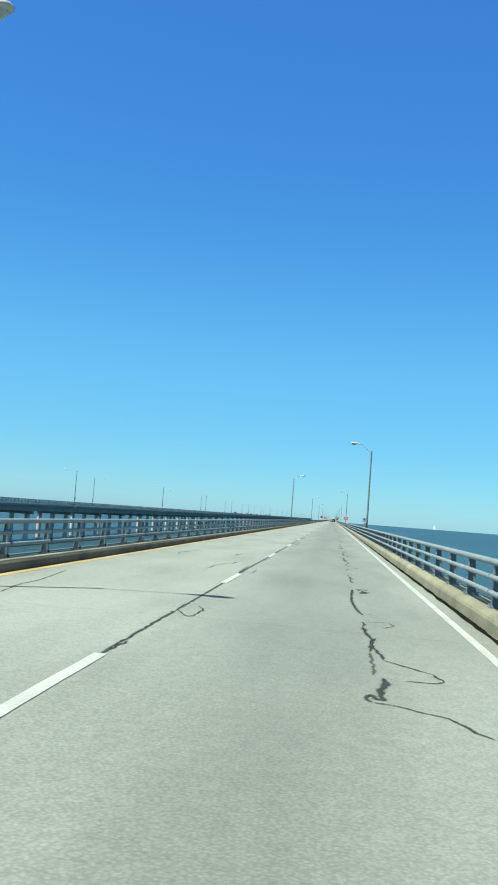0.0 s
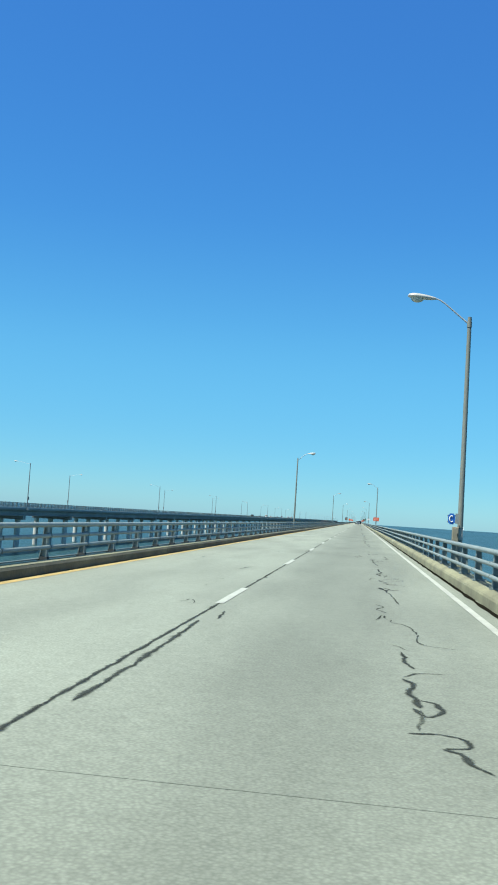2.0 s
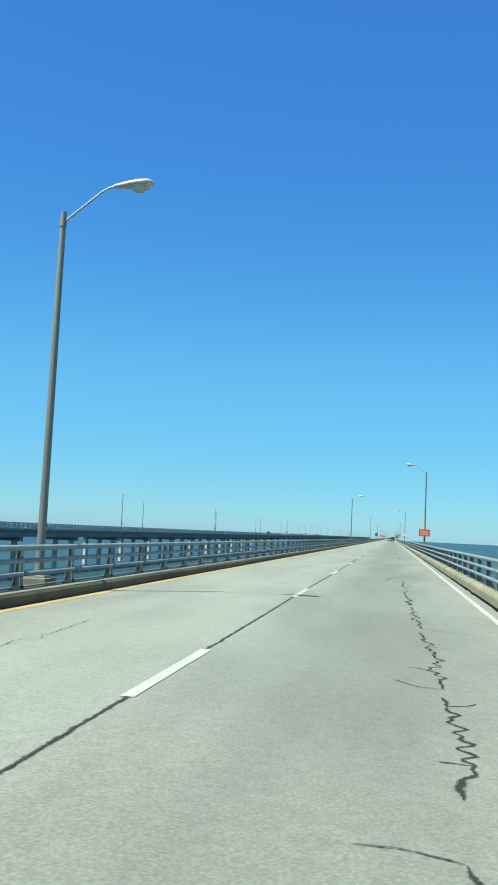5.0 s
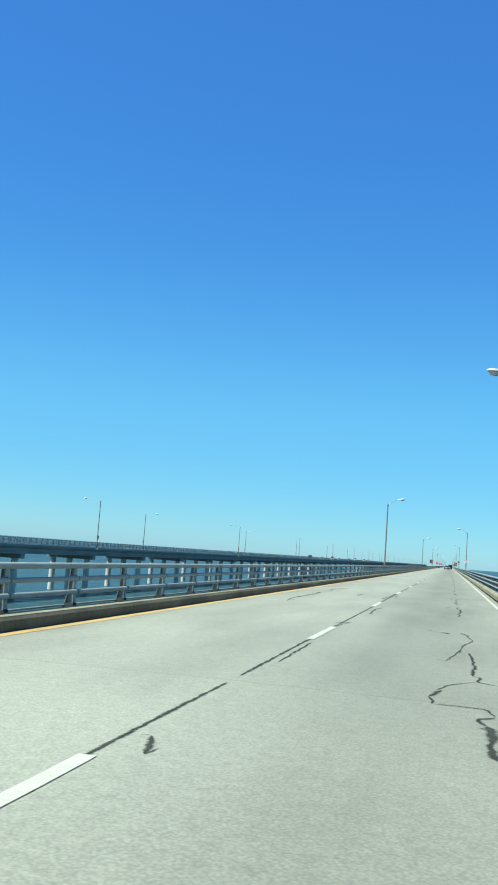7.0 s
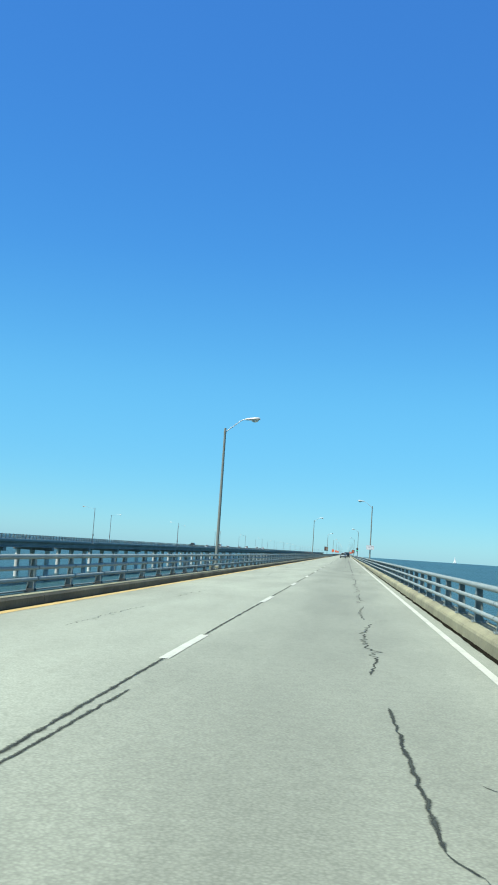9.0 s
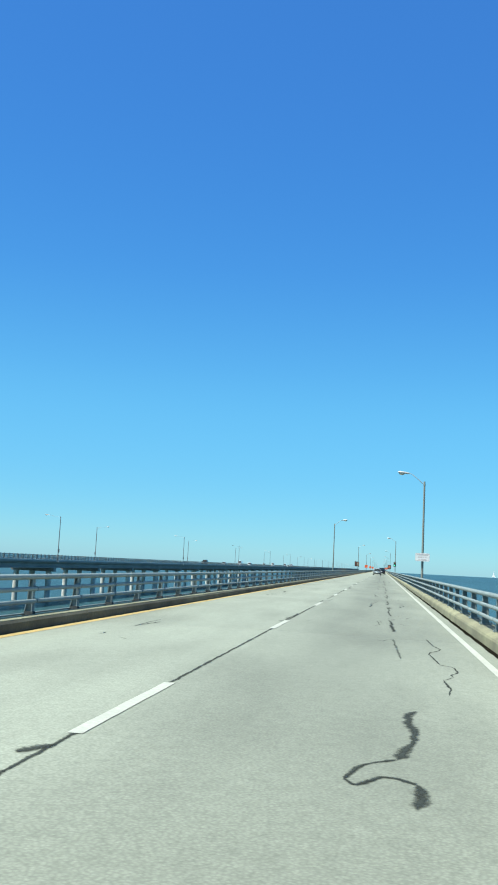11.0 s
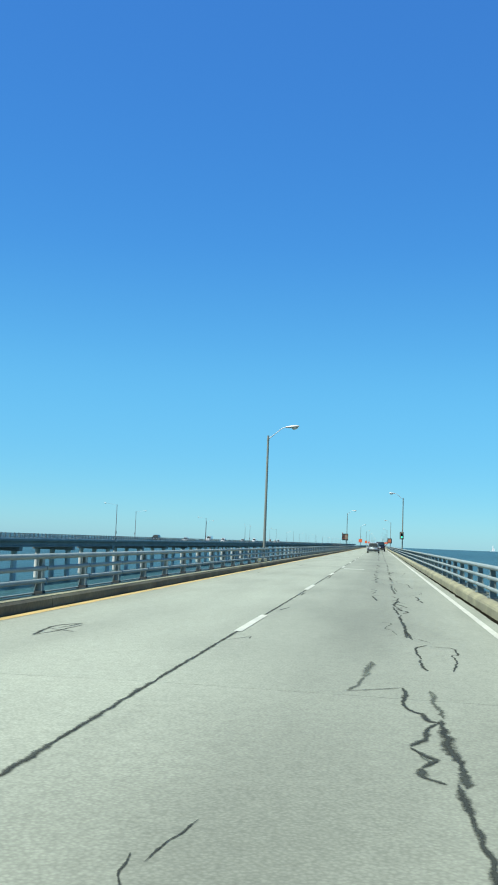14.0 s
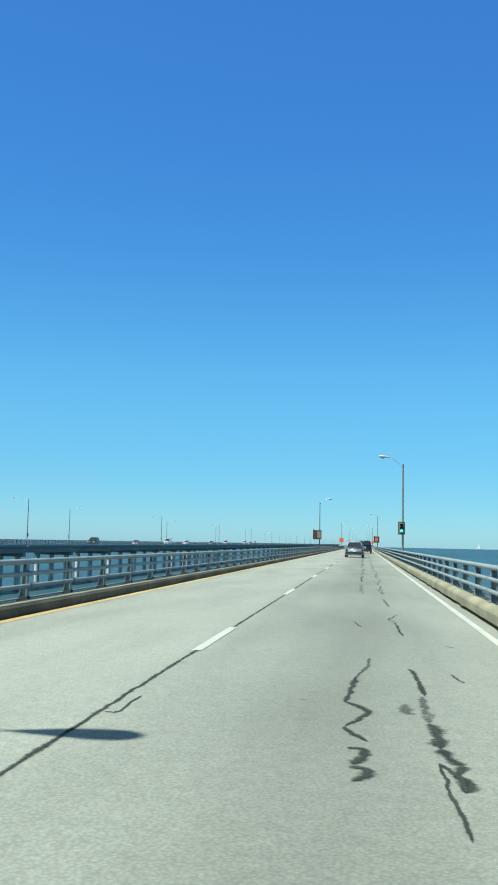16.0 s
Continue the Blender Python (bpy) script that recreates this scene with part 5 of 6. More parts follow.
seal(0.055, (2.32, 249.70), (2.41, 249.33), (2.42, 248.95))
seal(0.021, (2.20, 241.94), (2.10, 242.32), (2.08, 242.71))
seal(0.034, (2.48, 110.54), (2.46, 110.16), (2.35, 109.78))
seal(0.025, (2.52, 53.13), (2.61, 53.48), (2.68, 53.82))
seal(0.030, (2.17, 327.75), (2.21, 328.08), (2.35, 328.41), mat=TARFADE)
seal(0.034, (0.12, 64.53), (0.21, 64.93), (0.25, 65.32))
seal(0.053, (1.64, 397.72), (1.75, 398.19), (1.78, 398.65), mat=TARFADE)
seal(0.032, (2.34, 374.27), (2.42, 374.64), (2.55, 375.01))
seal(0.028, (0.19, 67.89), (0.07, 67.44), (-0.01, 66.99))
seal(0.025, (2.25, 358.41), (2.11, 358.85), (2.05, 359.29))
seal(0.019, (2.84, 362.79), (2.70, 363.24), (2.64, 363.70))
for mat, ribbons in side_cracks.items():
    put("side_crack", ribbon_mesh("side_crack", ribbons, mat), road)["kind"] = "stuff"


# ---- railings ----
BAYS = 9
RAILS_Z = {-1: (0.695, 0.485, 0.265), 1: (0.645, 0.435, 0.215)}
BAY = SPAN / BAYS
SHIFT = {-1: -0.19 * BAY, 1: 0.44 * BAY}


def post_mesh(side, low):
    """A tapered I-section post with wide flanges, rail clamps, a base plate and bolts; low: how far its foot lies under the kerb's top."""
    bm = bmesh.new()
    s = side
    base_z = -low
    if side < 0:
        levels = ((base_z + 0.022, -0.062, 0.15), (base_z + 0.12, -0.055, 0.11), (0.3, -0.042, 0.062), (RAILS_Z[side][0] - 0.025, -0.034, 0.042))
    else:
        levels = ((base_z + 0.022, -0.05, 0.11), (base_z + 0.1, -0.046, 0.098), (0.34, -0.042, 0.085), (RAILS_Z[side][0] - 0.025, -0.038, 0.07))
    for which in ("road", "outer", "web"):
        rings = []
        for z, x0, x1 in levels:
            a, c, w = {"road": (x0, x0 + 0.018, 0.06), "outer": (x1 - 0.014, x1, 0.055), "web": (x0 + 0.014, x1 - 0.014, 0.007)}[which]
            w *= 1.25 if z < base_z + 0.05 else 1
            rings.append([bm.verts.new((s * x, y, z)) for x, y in ((a, -w), (c, -w), (c, w), (a, w))])
        for a, c in zip(rings, rings[1:]):
            for k in range(4):
                bm.faces.new((a[k], a[(k + 1) % 4], c[(k + 1) % 4], c[k]))
        bm.faces.new(rings[0])
        bm.faces.new(rings[-1])
    box_bm(bm, min(-0.09 * s, 0.19 * s), max(-0.09 * s, 0.19 * s), -0.1, 0.1, base_z, base_z + 0.022)
    for x in (-0.075, 0.172):
        for y in (-0.08, 0.08):
            box_bm(bm, s * x - 0.011, s * x + 0.011, y - 0.011, y + 0.011, base_z + 0.022, base_z + 0.045)
    for z in RAILS_Z[side][1:]:
        box_bm(bm, min(-0.07 * s, -0.036 * s), max(-0.07 * s, -0.036 * s), -0.03, 0.03, z - 0.05, z + 0.05)
    return from_bm("post", bm, POST)


def shoe_mesh(z0):
    """A squat clamp round a post's foot that tapers upwards, with a toe along the kerb."""
    bm = bmesh.new()
    rings = [[bm.verts.new((x, y, z0 + z)) for x, y in ((-b, -c), (a, -c), (a, d), (-b, d))]
             for z, a, b, c, d in ((0.023, 0.098, 0.168, 0.104, 0.2), (0.05, 0.09, 0.15, 0.09, 0.17), (0.1, 0.072, 0.12, 0.074, 0.085), (0.16, 0.064, 0.09, 0.064, 0.066))]
    for a, b in zip(rings, rings[1:]):
        for k in range(4):
            bm.faces.new((a[k], a[(k + 1) % 4], b[(k + 1) % 4], b[k]))
    bm.faces.new(rings[0])
    bm.faces.new(rings[-1])
    return from_bm("shoe", bm, SHOE_STEEL)


shoe = shoe_mesh(-0.084)
for side in (-1, 1):
    me_post = post_mesh(side, 0.084 if side < 0 else 0.0)
    x = -0.06 * side
    top = extrude("top_rail", oval(-0.015 * side, RAILS_Z[side][0], 0.062, 0.05, 14), 0.006, SPAN - 0.006, ALU, True)
    mid = extrude("middle_rail", oval(x - 0.02 * side, RAILS_Z[side][1], 0.038, 0.04, 12), 0.03, BAY - 0.03, ALU, True)
    low = extrude("lower_rail", oval(x - 0.02 * side, RAILS_Z[side][2], 0.038, 0.04, 12), 0.03, BAY - 0.03, ALU, True)
    pipe = extrude("conduit", oval(0.1 * side, 0.03, 0.018, 0.018, 8), 0.05, BAY - 0.05, ALU, True)
    section = base("bridge_railing", (side * RAIL_X[side], FIRST + SHIFT[side], RAIL_Z[side]))
    put("top_rail", top, section)
    for k in range(BAYS):
        post = put("post", me_post, section, (0, (k + 0.5) * BAY, 0))
        if side < 0:
            put("shoe", shoe, post, label="dark shoe and clamp at the foot of the post")
        put("middle_rail", mid, section, (0, (k + 0.5) * BAY, 0)) if k < BAYS - 1 else put("middle_rail", mid, section, (0, -0.5 * BAY, 0))
        put("lower_rail", low, section, (0, (k + 0.5) * BAY, 0)) if k < BAYS - 1 else put("lower_rail", low, section, (0, -0.5 * BAY, 0))
        if side < 0:
            put("conduit", pipe, section, (0, (k + 0.5) * BAY, 0)) if k < BAYS - 1 else put("conduit", pipe, section, (0, -0.5 * BAY, 0))
    tagged(section, "grey metal three-rail bridge railing on a concrete kerb" + (" in shade" if side < 0 else " in sunlight"), "railing", "bridge railings")
    for k in range(1, NEAR_SPANS):
        copy_thing(section, pose(side * RAIL_X[side], FIRST + SHIFT[side] + k * SPAN, RAIL_Z[side]))
    # the rest of the railing, far ahead
    verts, faces = [], []

    def add_box(x0, x1, y0, y1, z0, z1):
        i = len(verts)
        verts.extend([(a, b, c) for a in (x0, x1) for b in (y0, y1) for c in (z0, z1)])
        faces.extend([(i, i + 1, i + 3, i + 2), (i + 4, i + 6, i + 7, i + 5), (i, i + 4, i + 5, i + 1), (i + 2, i + 3, i + 7, i + 6), (i, i + 2, i + 6, i + 4), (i + 1, i + 5, i + 7, i + 3)])

    for z, r in zip(RAILS_Z[side], (0.05, 0.04, 0.04)):
        add_box(side * RAIL_X[side] - 0.06, side * RAIL_X[side] + 0.06, NEAR_END + SHIFT[side], FAR_END, RAIL_Z[side] + z - r, RAIL_Z[side] + z + r)
    y = NEAR_END + SHIFT[side] + BAY / 2
    while y < FAR_END:
        add_box(side * RAIL_X[side] - 0.05, side * RAIL_X[side] + 0.12, y - 0.05, y + 0.05, RAIL_Z[side] - (0.1 if side < 0 else 0.002), RAIL_Z[side] + 0.66)
        y += BAY
    tagged(put("far_railing", mesh_from("far_railing", verts, faces, ALU)), "distant stretch of grey metal bridge railing", "railing", kind="stuff")

# piles that carry the deck
pile = tube("pile", [(0, 0, SEA_Z - 3), (0, 0, -1.9)], [0.68, 0.68], PIER, 16)
cap_mesh = box("pile_cap", -4.3, 4.3, -0.6, 0.6, -2.0, -1.305, PIER, 0.05)
bent = base("pile_bent", (0, FIRST, 0))
put("cap", cap_mesh, bent)
for x in (-3.2, 0, 3.2):
    put("pile", pile, bent, (x, 0, 0))
tagged(bent, "grey concrete pile bent standing in the water", "bridge pier", "piers under the roadway")
for k in range(1, spans_all, 1):
    copy_thing(bent, pose(0, FIRST + k * SPAN, 0))


# ---- street lamps ----
def lamp_meshes(height, arm, rise, r0=0.084, r1=0.058, mat=None, thin=1.0):
    pole = tube("pole", [(0, 0, 0.02), (0, 0, height * 0.5), (0, 0, height)], [r0, (r0 + r1) / 2, r1], mat or POLE, 12)
    foot = box("base_plate", -0.17, 0.17, -0.17, 0.17, 0, 0.04, STEEL, 0.008)
    knee = arm * 0.72
    pts = [(knee * i / 6, 0, height - 0.22 + (rise + 0.1) * 0.83 * i / 6) for i in range(6)]
    pts += [(knee + (arm - knee) * u, 0, height - 0.22 + (rise + 0.1) * (0.83 + 0.17 * math.sin(u * math.pi / 2))) for u in (0.0, 0.2, 0.45, 0.75, 1.05)]
    bar = tube("arm", pts, [thin * (0.026 - 0.006 * i / 10) for i in range(11)], ARM, 8)
    bm = bmesh.new()
    n, rings = 12, []
    for u, w, up, dn in ((0.0, 0.045, 0.035, 0.03), (0.12, 0.075, 0.06, 0.05), (0.3, 0.13, 0.085, 0.06), (0.5, 0.17, 0.1, 0.055), (0.68, 0.165, 0.1, 0.045), (0.78, 0.11, 0.07, 0.03), (0.82, 0.03, 0.02, 0.01)):
        rings.append([bm.verts.new((u, w * math.cos(2 * math.pi * k / n), (up if math.sin(2 * math.pi * k / n) > 0 else dn) * math.sin(2 * math.pi * k / n))) for k in range(n)])
    for a, b in zip(rings, rings[1:]):
        for k in range(n):
            bm.faces.new((a[k], a[(k + 1) % n], b[(k + 1) % n], b[k]))
    bm.faces.new(rings[0])
    bm.faces.new(rings[-1])
    head = from_bm("lamp_head", bm, HEAD, True)
    bm = bmesh.new()
    bmesh.ops.create_uvsphere(bm, u_segments=12, v_segments=8, radius=1.0)
    bmesh.ops.delete(bm, geom=[v for v in bm.verts if v.co.z > 0.1], context="VERTS")
    for v in bm.verts:
        v.co = Vector((0.54 + v.co.x * 0.2, v.co.y * 0.13, -0.03 + v.co.z * 0.14))
    lens = from_bm("lens", bm, LENS, True)
    collar = tube("collar", [(0, 0, height - 0.3), (0, 0, height - 0.14)], [r1 + 0.012, r1 + 0.012], mat or POLE, 12)
    return pole, foot, bar, head, lens, collar, (arm * 0.97, 0, height - 0.12 + rise)


def street_lamp(meshes, at, turn, label, group):
    pole, foot, bar, head, lens, collar, tip = meshes
    lamp = base("street_lamp", at, turn)
    put("pole", pole, lamp)
    put("base_plate", foot, lamp)
    put("arm", bar, lamp)
    put("collar", collar, lamp)
    h = put("lamp_head", head, lamp, pose(*tip, 0, -4, 0), "pale oval cobra-head housing")
    put("lens", lens, h)
    return tagged(lamp, label, "street lamp", group)


LAMP_STEP = 6 * SPAN
PLINTH_Z = 0.2
lamp_set = lamp_meshes(7.36 - PLINTH_Z, 1.02, 0.63)
plinth = box("lamp_plinth", -0.3, 0.24, -0.3, 0.3, -0.6, 0.0, CONCRETE, 0.02)
for side, first, x in ((-1, 31.4, -4.72), (1, 99.8, 4.73)):
    one = None
    for k in range(-1 if side < 0 else 0, 13):
        y = first + k * LAMP_STEP
        if y < -50:
            continue
        m = pose(x, y, PLINTH_Z - (0.07 if side > 0 and k == 2 else 0), 0, 0, 0 if side < 0 else 180)  # one post is lowered to fit the camera's view
        if one is None:
            one = street_lamp(lamp_set, (x, y, PLINTH_Z), 0 if side < 0 else 180, "weathered brown lamp post with a curved arm over the road", "street lamps along the roadway")
        else:
            copy_thing(one, m)
        tagged(put("lamp_plinth", plinth, None, m), "concrete block on the deck edge under a lamp post", "plinth", "lamp plinths")


# ---- things fixed to the lamp posts ----
def sign_panel(name, w, h, mat, at, label, category, border=None):
    """A flat metal sign, rounded at the corners, with a bracket to its post behind it."""
    s = base(name, at)
    bm = bmesh.new()
    box_bm(bm, -w / 2, w / 2, -0.006, 0.006, -h / 2, h / 2)
    es = [e for e in bm.edges if abs(e.verts[0].co.y - e.verts[1].co.y) > 0.005]
    bmesh.ops.bevel(bm, geom=es, offset=0.04, segments=3, affect="EDGES")
    put("panel", from_bm("panel", bm, mat), s)
    if border:
        for x0, x1, z0, z1 in ((-w / 2 + 0.03, w / 2 - 0.03, h / 2 - 0.05, h / 2 - 0.035), (-w / 2 + 0.03, w / 2 - 0.03, -h / 2 + 0.035, -h / 2 + 0.05),
                               (-w / 2 + 0.03, -w / 2 + 0.045, -h / 2 + 0.05, h / 2 - 0.05), (w / 2 - 0.045, w / 2 - 0.03, -h / 2 + 0.05, h / 2 - 0.05)):
            put("border", box("border", x0, x1, -0.01, -0.0065, z0, z1, border), s)
    for z in (-h * 0.28, h * 0.28):
        put("bracket", box("bracket", -0.12, 0.12, 0.006, 0.05, z - 0.02, z + 0.02, STEEL), s)
    return tagged(s, label, category)


# blue roadside telephone sign and box on the first post ahead
tel = sign_panel("telephone_sign", 0.2, 0.31, SIGNBLUE, (4.46, 99.6, 1.5), "blue call sign with a white curved mark on a post", "sign")
pts = [(0.055 * math.cos(a), -0.012, 0.085 * math.sin(a)) for a in np.linspace(0.9, 5.4, 14)]
put("curved_mark", tube("curved_mark", pts, [0.015] * 14, SIGNWHITE, 6), tel)
put("back_plate", box("back_plate", 0.105, 0.2, -0.004, 0.004, -0.13, 0.16, STEEL, 0.002), tel, label="bare grey plate beside the sign")
call = base("call_box", (4.57, 99.6, 0.82))
put("cabinet", box("cabinet", -0.08, 0.1, -0.09, 0.08, 0, 0.46, TAN, 0.015), call)
put("door", box("door", -0.065, 0.085, -0.1, -0.0915, 0.03, 0.43, TAN, 0.004), call)
put("handle", box("handle", 0.05, 0.07, -0.118, -0.1005, 0.2, 0.28, BLACK, 0.003), call)
put("bracket", box("bracket", 0.1, 0.22, 0.081, 0.14, 0.1, 0.4, STEEL), call)
tagged(call, "tan metal roadside call box strapped to a lamp post", "call box")

for k, (x, z, w, h) in enumerate(((4.72, 1.88, 0.98, 0.62), (4.75, 2.1, 1.0, 0.9), (4.7, 2.2, 1.0, 1.0))):
    y = 99.8 + LAMP_STEP * (1, 5, 6)[k] - 0.2
    sg = sign_panel("warning_sign", w, h, ORANGE, (x, y, z), "bright orange rectangular road-works sign on a lamp post", "sign", BLACK)
    for j in range(2):
        put("lettering_bar", box("lettering_bar", -w * 0.33, w * 0.33, -0.0095, -0.0065, h * (0.12 - 0.3 * j) - 0.035, h * (0.12 - 0.3 * j) + 0.035, FADED), sg)
for y, x in ((31.4 + 5 * LAMP_STEP, -4.75), (31.4 + 6 * LAMP_STEP, -4.75), (99.8 + 7 * LAMP_STEP, 4.64), (31.4 + 7 * LAMP_STEP, -4.75)):
    sign_panel("warning_sign", 1.2, 1.2, ORANGE, (x, y - 0.2, 2.4), "bright orange rectangular road-works sign on a lamp post", "sign", BLACK)

note = sign_panel("notice_sign", 0.94, 0.53, SIGNWHITE, (4.72, 99.8 + 2 * LAMP_STEP - 0.2, 2.22), "white notice with three faded red lines on a lamp post", "sign", FADED)
for j, (a, b) in enumerate(((-0.36, 0.36), (-0.29, 0.27), (-0.25, 0.26))):
    x = a
    r = random.Random(j)
    while x < b:
        w = r.uniform(0.04, 0.06)
        if r.random() > 0.14:
            put("lettering_bar", box("lettering_bar", x, min(x + w, b), -0.0095, -0.0065, 0.12 - 0.155 * j, 0.19 - 0.155 * j, FADED), note)
        x += w + 0.018

# traffic signal on the fourth post
sig = base("traffic_signal", (4.63, 99.8 + 3 * LAMP_STEP - 0.3, 2.05))
put("backplate", box("backplate", -0.25, 0.25, -0.01, 0.01, 0, 0.95, BLACK, 0.006), sig)
put("housing", box("housing", -0.17, 0.17, -0.16, -0.011, 0.08, 0.87, TAN, 0.02), sig)
for z, mat, lab in ((0.68, RED_OFF, "unlit red lens"), (0.47, BLACK, "unlit middle lens"), (0.29, GREEN, "lit green lens")):
    bm = bmesh.new()
    bmesh.ops.create_uvsphere(bm, u_segments=16, v_segments=8, radius=0.115, matrix=Matrix.Translation((0, -0.155, z)) @ Matrix.Diagonal((1, 0.35, 1, 1)))
    put("lens", from_bm("lens", bm, mat, True), sig, label=lab)
    vis = []
    for i in range(9):
        a = math.pi * i / 8
        vis.append((0.125 * math.cos(a), 0.125 * math.sin(a)))
    vv = [(x, yy, z + zz) for x, zz in vis for yy in (-0.16, -0.34)]
    vv += [(x * 1.06, yy, z + zz * 1.06) for x, zz in vis for yy in (-0.16, -0.34)]
    ff = [(2 * i, 2 * i + 2, 2 * i + 3, 2 * i + 1) for i in range(8)] + [(18 + 2 * i, 18 + 2 * i + 1, 18 + 2 * i + 3, 18 + 2 * i + 2) for i in range(8)] + [(2 * i + 1, 2 * i + 3, 18 + 2 * i + 3, 18 + 2 * i + 1) for i in range(8)]
    put("visor", mesh_from("visor", vv, ff, BLACK), sig)
put("bracket", box("bracket", -0.06, 0.14, 0.011, 0.2, 0.2, 0.75, STEEL), sig)
tagged(sig, "traffic signal showing green on a dark backplate on a lamp post", "traffic light")


def message_board(at, w, h, lit, label, lines):
    b = base("message_board", at)
    put("cabinet", box("cabinet", -w / 2, w / 2, -0.12, 0.12, -h / 2, h / 2, BLACK, 0.02), b)
    for j in range(lines):
        z = h / 2 - h * (j + 1) / (lines + 1)
        for i in range(5):
            x = -w * 0.36 + i * w * 0.18
            put("light_bar", box("light_bar", x - w * 0.05, x + w * 0.05, -0.13, -0.1215, z - h * 0.045, z + h * 0.045, lit), b)
    put("beacon", tube("beacon", [(-w * 0.42, 0, h / 2 + 0.002), (-w * 0.42, 0, h / 2 + 0.18)], [0.09, 0.07], AMBER, 12), b)
    put("bracket", box("bracket", -0.1, 0.1, 0.121, 0.3, -h * 0.3, h * 0.3, STEEL), b)
    return tagged(b, label, "electronic sign")


b1 = message_board((-5.05, 31.4 + 4 * LAMP_STEP - 0.36, 2.55), 1.25, 1.35, AMBER, "black electronic message board with amber lights on a lamp post", 3)
put("lit_panel", box("lit_panel", -0.02, 0.54, -0.126, -0.1212, -0.5, 0.5, TAN, 0.002), b1, label="paler half of the board")
b2 = message_board((4.5, 99.8 + 4 * LAMP_STEP - 0.36, 2.4), 1.2, 1.35, AMBER, "black-framed electronic sign with a glowing orange face", 1)
put("face", box("face", -0.36, 0.36, -0.15, -0.132, -0.42, 0.42, TERRA, 0.004), b2)


# ---- the second bridge, across the water ----
TN, TF = -62.8, -72.5
T0, T1 = -70.0, 3000.0
TZ = -0.23
twin = base("far_bridge", (0, 0, TZ))
put("deck", extrude("deck", [(TN, 0.0), (TN, -0.32), (TN - 0.5, -0.36), (TF + 0.5, -0.36), (TF, -0.32), (TF, 0.0)], T0, T1, FASCIA), twin)
for x in (-63.6, -65.9, -68.2, -70.5, -72.0):
    put("girder", extrude("girder", [(x + 0.3, -0.361), (x + 0.3, -0.55), (x + 0.12, -0.65), (x + 0.12, -1.2), (x + 0.3, -1.3), (x + 0.3, -1.48), (x - 0.3, -1.48), (x - 0.3, -1.3), (x - 0.12, -1.2), (x - 0.12, -0.65), (x - 0.3, -0.55), (x - 0.3, -0.361)], T0, T1, FASCIA), twin)
for x in (TN - 0.02, TF + 0.42):
    put("kerb", box("kerb", x - 0.4, x, T0, T1, 0.001, 0.22, PIER), twin)
    verts, faces = [], []
    y = T0 + 1
    while y < T1:
        add_box(x - 0.28, x - 0.1, y - 0.09, y + 0.09, 0.221, 1.1)
        y += 2.286
    put("post_strip", mesh_from("post_strip", verts, faces, POST), twin)["kind"] = "stuff"
    for z, r in ((0.98, 0.035), (0.66, 0.03), (0.4, 0.03)):
        put("rail", box("rail", x - 0.27, x - 0.15, T0, T1, z - r, z + r, ALU), twin)
tagged(twin, "long grey concrete trestle bridge parallel to the roadway", "bridge")
col = tube("column", [(0, 0, SEA_Z - 3), (0, 0, -2.2)], [0.56, 0.56], PIER, 20)
capm = box("cap", TF + 0.05, TN - 0.6, -0.75, 0.75, -2.25, -1.485, FASCIA, 0.04)
bent2 = base("far_pier", (0, 343.7 - 13 * 30.48, TZ))
put("cap", capm, bent2)
for x in (-64.7, -68.2, -71.55):
    put("column", col, bent2, (x, 0, 0))
tagged(bent2, "three round concrete columns under a capped trestle", "bridge pier", "piers of the far bridge")
for k in range(1, 98):
    copy_thing(bent2, pose(0, 343.7 + (k - 13) * 30.48, TZ))
far_set = lamp_meshes(8.9, 2.6, 0.35, 0.095, 0.07, FARPOLE, 0.7)
for x, first, turn in ((TN + 0.1, 251.5 - 244, 180), (TF - 1.3, 312.6 - 244, 0)):
    put_first = None
    for k in range(24):
        m = pose(x, first + k * 121.92, TZ, 0, 0, turn)
        if put_first is None:
            put_first = street_lamp(far_set, (x, first, TZ), turn, "tall thin lamp post on the far bridge", "lamps of the far bridge")
            put("outrigger", box("outrigger", -0.3, 1.4 if turn == 0 else 0.25, -0.2, 0.2, -0.3, -0.002, PIER), put_first)
            put("control_box", box("control_box", -0.15, 0.15, -0.32, -0.09, 1.7, 2.3, FARPOLE), put_first)
        else:
            copy_thing(put_first, m)


